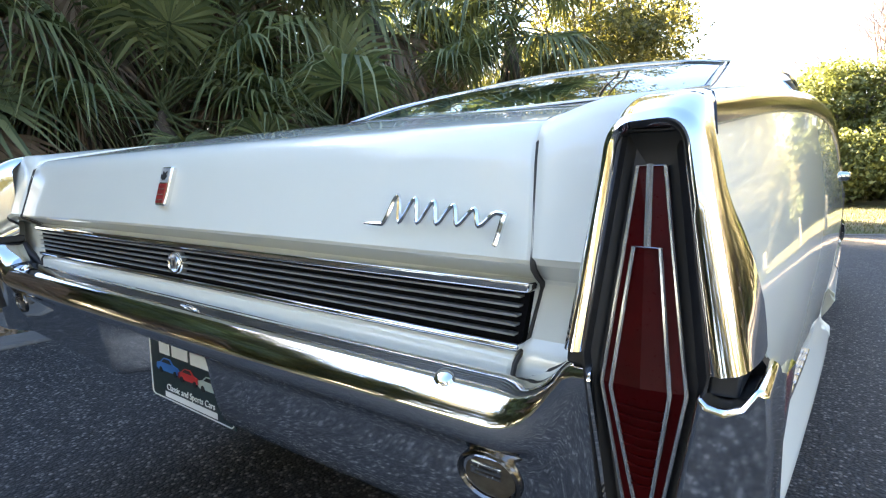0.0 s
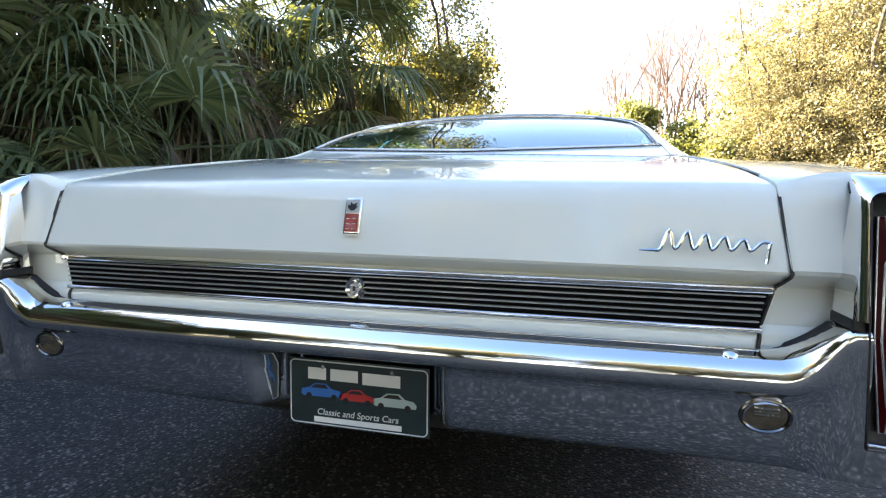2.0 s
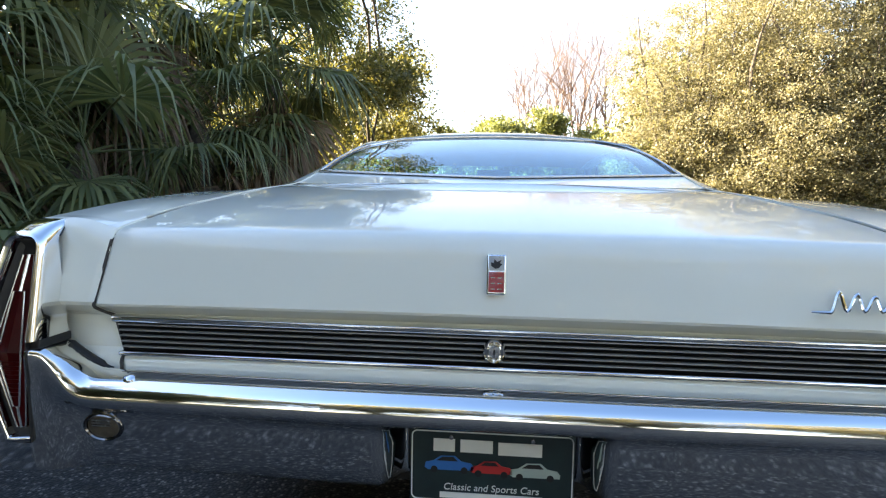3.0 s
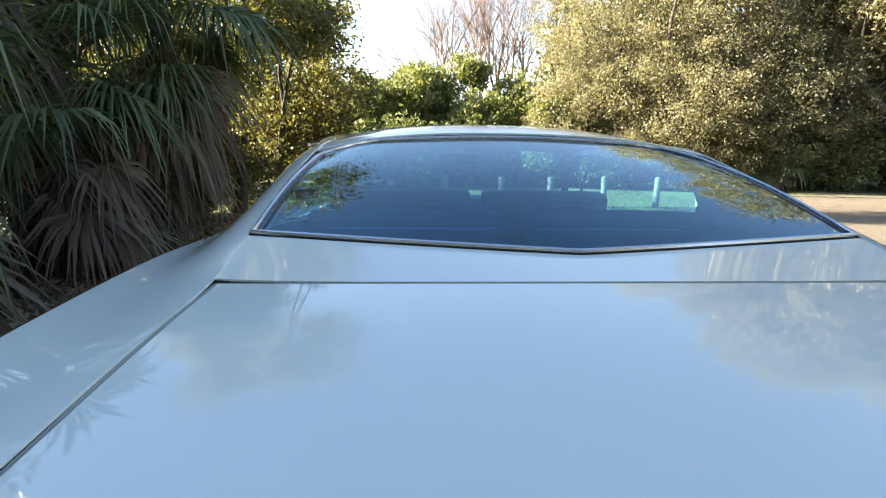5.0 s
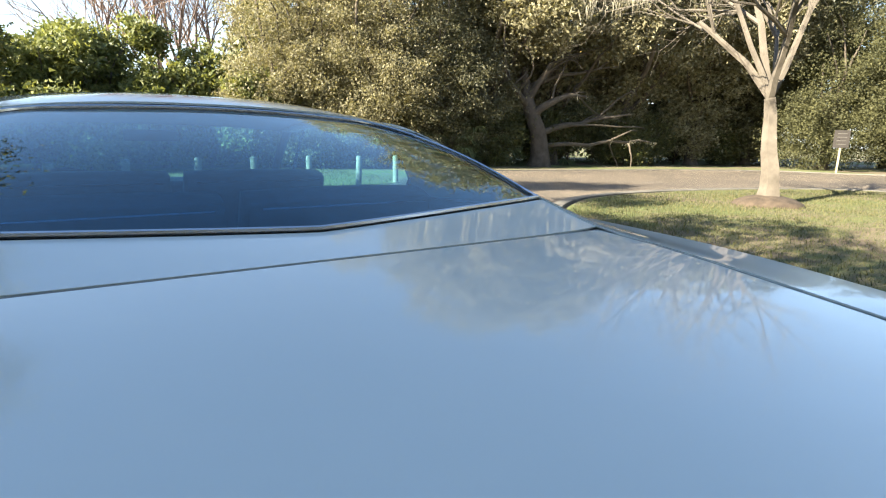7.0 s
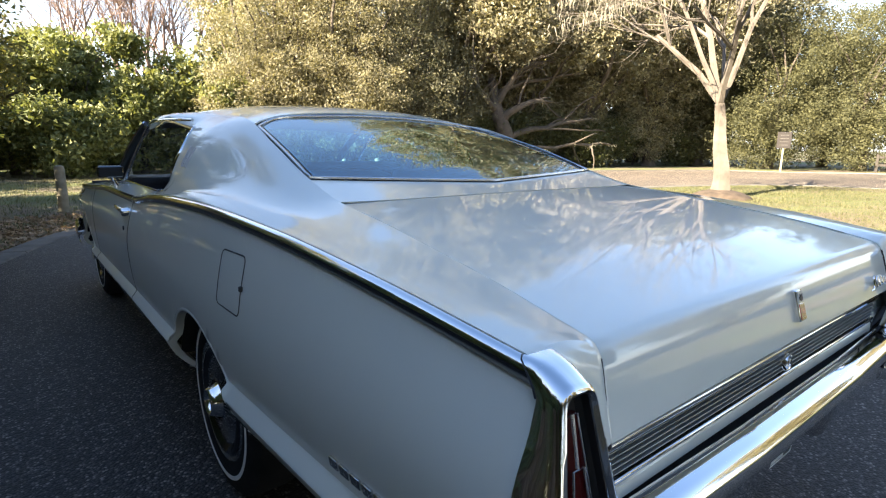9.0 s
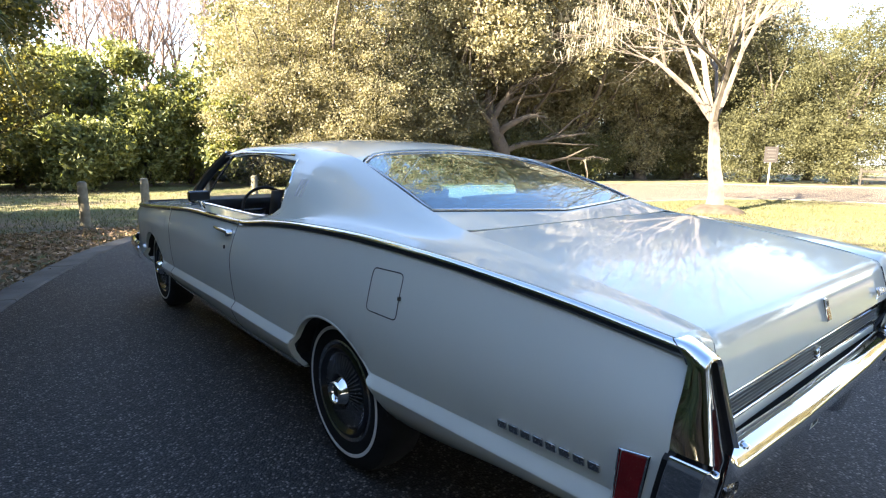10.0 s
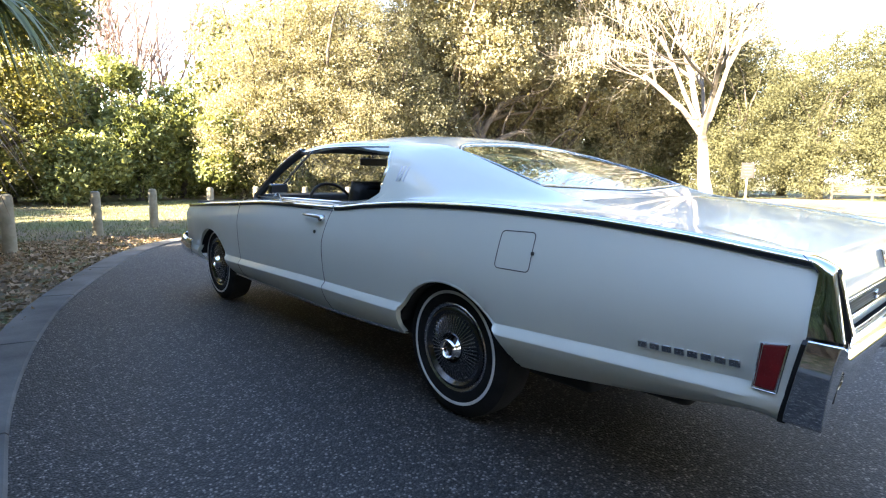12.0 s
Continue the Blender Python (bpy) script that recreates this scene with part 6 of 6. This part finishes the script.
def mulch_ring():
    rows = [[(11.3 + r * math.cos(2 * math.pi * k / 36) * (1 + 0.12 * noise.noise(Vector((math.cos(2 * math.pi * k / 36), math.sin(2 * math.pi * k / 36), r)) * 2)), 5.25 + r * math.sin(2 * math.pi * k / 36), z) for k in range(37)] for r, z in ((0.05, 0.30), (0.25, 0.28), (0.45, 0.23), (0.62, 0.15), (0.7, 0.02))]
    tagged(new("mulch", grid("mulch", rows, MULCH, flip=True)), "low heap of dark mulch round the tree's foot", "mulch", kind="stuff")


mulch_ring()
island_tree, tips, tree_runs = bare_tree("bare_tree", "pale leafless tree hung with grey moss on the grass island", (11.3, 5.25, 0.09), 12.0, 0.19, 12, PALE_BARK, 6, 0.15, (2, 4), 0.82, sides=5, first=6)


def moss(parent, points, seed, strands=26):
    rng = np.random.default_rng(seed)
    co = []
    for p in points:
        for k in range(strands):
            a = Vector(p) + Vector((rng.normal() * 0.14, rng.normal() * 0.14, 0.02))
            ln = rng.uniform(0.06, 0.34)
            w = rng.uniform(0.003, 0.009)
            side = Vector((rng.normal(), rng.normal(), 0)).normalized() * w
            for j in range(3):
                b = a + Vector((rng.normal() * 0.02, rng.normal() * 0.02, -ln / 3))
                w2 = 1 - (j + 1) / 3.2
                co += [a - side, a + side, b + side * w2, b - side * w2]
                a, side = b, side * w2
    part("moss", quads_mesh("moss", np.array([tuple(v) for v in co], dtype=np.float32), MOSS), parent, "hanging grey moss")


_r = np.random.default_rng(3)
hang = [p for pts, radii in tree_runs if radii[0] < 0.035 for p in pts[1:] if 2.2 < p.z < 5.0 and p.x + 0.6 * p.y < 0.2]
moss(island_tree, [hang[i] for i in _r.choice(len(hang), min(110, len(hang)), replace=False)], 4, 16)
for i, (x, y, h) in enumerate(((2.4, 37, 11.5), (4.6, 39, 13.0), (6.6, 38, 14.0), (8.6, 40, 15.0), (10.8, 39, 14.5))):
    bare_tree("bare_tree", "far leafless tree with reddish winter twigs", (x, y, 0.0), h, 0.27, 20 + i, TWIG, 6, 0.24, (2, 4), 0.55, "far bare trees", 4)


# limbs of the great oak at the wood's edge
def great_limbs():
    rng = np.random.default_rng(8)
    top = tagged(empty("old_oak", (20.3, 21.0, -0.12)), "thick low limbs and trunk of an old oak hung with moss", "tree")
    runs = [([(0, 0, -0.1), (0.05, 0, 0.6), (-0.2, 0, 1.8), (-0.7, 0.3, 3.2), (-0.5, 1.0, 5.0)], [0.7, 0.5, 0.44, 0.34, 0.2])]
    tipsx = []
    for j, (b, r) in enumerate((((2.4, -0.8, 3.7), 0.24), ((5.2, -1.6, 2.9), 0.2), ((-3.0, -0.5, 4.6), 0.18), ((1.2, -1.2, 5.6), 0.2), ((4.5, -1.0, 5.4), 0.16), ((6.8, -1.9, 1.4), 0.12))):
        pts, radii = limb(rng, ((-0.45, 0.1, 2.6), (-0.1, 0, 1.7), (-0.6, 0.2, 3.0), (-0.7, 0.3, 3.4), (-0.6, 0.6, 4.0), (0.2, -0.1, 1.1))[j], b, r, 0.05, 0.1)
        runs.append((pts, radii))
        tipsx += pts[2:]
        for k in range(4):
            runs.append(limb(rng, pts[rng.integers(2, 6)], Vector(b) + Vector(rng.normal(size=3)) * 0.9, 0.06, 0.015))
    for k, run in enumerate(runs):
        part("limb" if k else "trunk", joined_tubes("limb", [run], BARK, 9), top)
    moss(top, tipsx, 6, 40)


great_limbs()
for i, (x, y, h) in enumerate(((15.2, 22.0, 1.5), (17.6, 22.4, 0.9), (23.4, 23.4, 0.8))):
    palm((x, y), h, 60 + i, 16, 5, scale=1.1)


def scatter(name, label, category, count, seed, inside, box, height, width, material, lift):
    """Blades or fallen leaves over the ground where inside(x, y) is true."""
    rng = np.random.default_rng(seed)
    x, y = rng.uniform(box[0], box[1], count), rng.uniform(box[2], box[3], count)
    ok = np.array([inside(a, b) for a, b in zip(x, y)])
    x, y = x[ok], y[ok]
    n = len(x)
    z = np.array([lift(a, b) for a, b in zip(x, y)])
    P = np.stack([x, y, z], 1)
    ang = rng.uniform(0, 6.283, n)
    side = np.stack([np.cos(ang), np.sin(ang), np.zeros(n)], 1) * width * rng.uniform(0.6, 1.4, (n, 1))
    lean = np.stack([rng.normal(size=n) * 0.35, rng.normal(size=n) * 0.35, np.ones(n)], 1) * height * rng.uniform(0.5, 1.3, (n, 1))
    co = np.stack([P - side, P + side, P + lean * 0.9 + side * 0.3, P + lean - side * 0.3], 1).reshape(-1, 3).astype(np.float32)
    tagged(new(name, quads_mesh(name, co, material)), label, category, kind="stuff")


def in_island(x, y):
    if y < 2:
        return 5.0 < x < 19.3
    return x > 5.2 and y < float(np.interp(x, (5.2, 6.0, 7.2, 8.8, 10.4, 12.4, 14.6, 16.6, 18.4, 19.3), (4.0, 5.5, 6.8, 7.7, 8.05, 8.05, 7.6, 6.9, 5.8, 4.2)))


def island_top(x, y):
    f = max(abs(x - 11.6) / 7.5, max(y - 2, 0) / 6.2)
    return dip(y) + 0.04 + 0.08 * max(1 - f, 0)


def on_verge(x, y):
    return y > 6 and x < left_edge(min(y, 18.3)) - 0.3 if y < 18.3 else True


scatter("grass", "short yellow-green winter grass on the island", "grass", 90000, 1, in_island, (4.9, 19.5, -4, 8.1), 0.05, 0.005, GRASS, island_top)
scatter("grass", "short yellow-green grass round the posts", "grass", 40000, 2, on_verge, (-6, 9, 8.5, 23), 0.05, 0.006, GRASS, lambda x, y: dip(y) - 0.03)
rng_l = np.random.default_rng(9)
pts_l = np.stack([rng_l.uniform(-5.5, 0.5, 30000), rng_l.uniform(-4, 11, 30000), np.zeros(30000)], 1)
pts_l = np.array([(x, y, dip(y) - 0.02 + rng_l.uniform(0, 0.03)) for x, y, _ in pts_l if x < left_edge(y) - 0.2])
tagged(new("fallen_leaves", leaf_mesh("fallen_leaves", pts_l, 0.07, LITTER, flat=0.8, rng=rng_l)), "brown fallen leaves along the kerb", "leaves", kind="stuff")


# ---- posts and sign ----
def post_thing():
    top = tagged(empty("wooden_post"), "round weathered wooden bollard post in the grass", "post", "posts round the lawn")
    me = lathe("post", [(-0.1, 0.0), (-0.1, 0.085), (0.0, 0.088), (0.5, 0.083), (0.80, 0.082), (0.835, 0.074), (0.85, 0.055), (0.853, 0.0)], WOOD, "z", 20)
    for v in me.vertices:
        v.co.x += 0.006 * noise.noise(v.co * 6)
        v.co.y += 0.006 * noise.noise(v.co * 6 + Vector((3, 0, 0)))
    part("post", me, top)
    part("cap_stain", lathe("cap_stain", [(0.8535, 0.0), (0.8545, 0.05), (0.852, 0.056)], plain("post_top", (0.30, 0.28, 0.22), (0.42, 0.39, 0.32), 0.9), "z", 16), top, "paler cut end of the post")
    return top


first_post = post_thing()
first_post.location = (-2.12, 9.4, dip(9.4) - 0.03)
for x, y in ((-0.66, 11.7), (0.6, 12.8), (2.12, 13.67), (3.58, 14.25), (5.06, 14.33), (6.58, 14.4), (8.1, 14.9)):
    copy_thing(first_post, pose(x, y, dip(y) - 0.03, random.uniform(-2, 2), random.uniform(-2, 2), random.uniform(0, 360)))


def road_sign():
    top = tagged(empty("road_sign", (34.6, 12.4, -0.12)), "small dark sign board with pale lines on a post", "sign")
    top.rotation_euler = (0, 0, radians(-70))
    part("post", block("post", (-0.05, -0.05, 0), (0.05, 0.05, 2.3), WOOD), top, bevel=0.01)
    # Shade is put into the colours: board and lines are toned down
    board = part("board", block("board", (-0.36, -0.08, 1.35), (0.36, -0.05, 2.3), plain("sign_brown", (0.012, 0.009, 0.008), (0.02, 0.015, 0.013), 0.8)), top, "dark brown board, toned darker as if shaded", bevel=0.01)
    for k in range(4):
        part("line", block("line", (-0.22, -0.085, 1.53 + k * 0.19), (0.22, -0.08, 1.555 + k * 0.19), plain("sign_line", (0.06, 0.055, 0.05), (0.09, 0.082, 0.075), 0.8)), board)


def rail_fence():
    # Wood colour lowered to carry the shade that the fence stands in
    shaded_wood = plain("shaded_rail", (0.025, 0.021, 0.017), (0.05, 0.042, 0.035), 0.9, 0.0, 6.0, 50.0)
    top = tagged(empty("rail_fence", (38.0, 8.6, -0.14)), "low two-rail wooden fence, its wood toned dark as if shaded", "fence")
    top.rotation_euler = (0, 0, radians(-82))
    for k in range(5):
        part("post", block("post", (k * 2.0 - 0.07, -0.06, -0.1), (k * 2.0 + 0.07, 0.06, 1.15), shaded_wood), top, bevel=0.015)
    for z in (0.5, 0.95):
        for k in range(4):
            part("rail", block("rail", (k * 2.0 + 0.01, -0.03, z - 0.07), (k * 2.0 + 1.99, 0.03, z + 0.07), shaded_wood), top, bevel=0.01)


rail_fence()

road_sign()
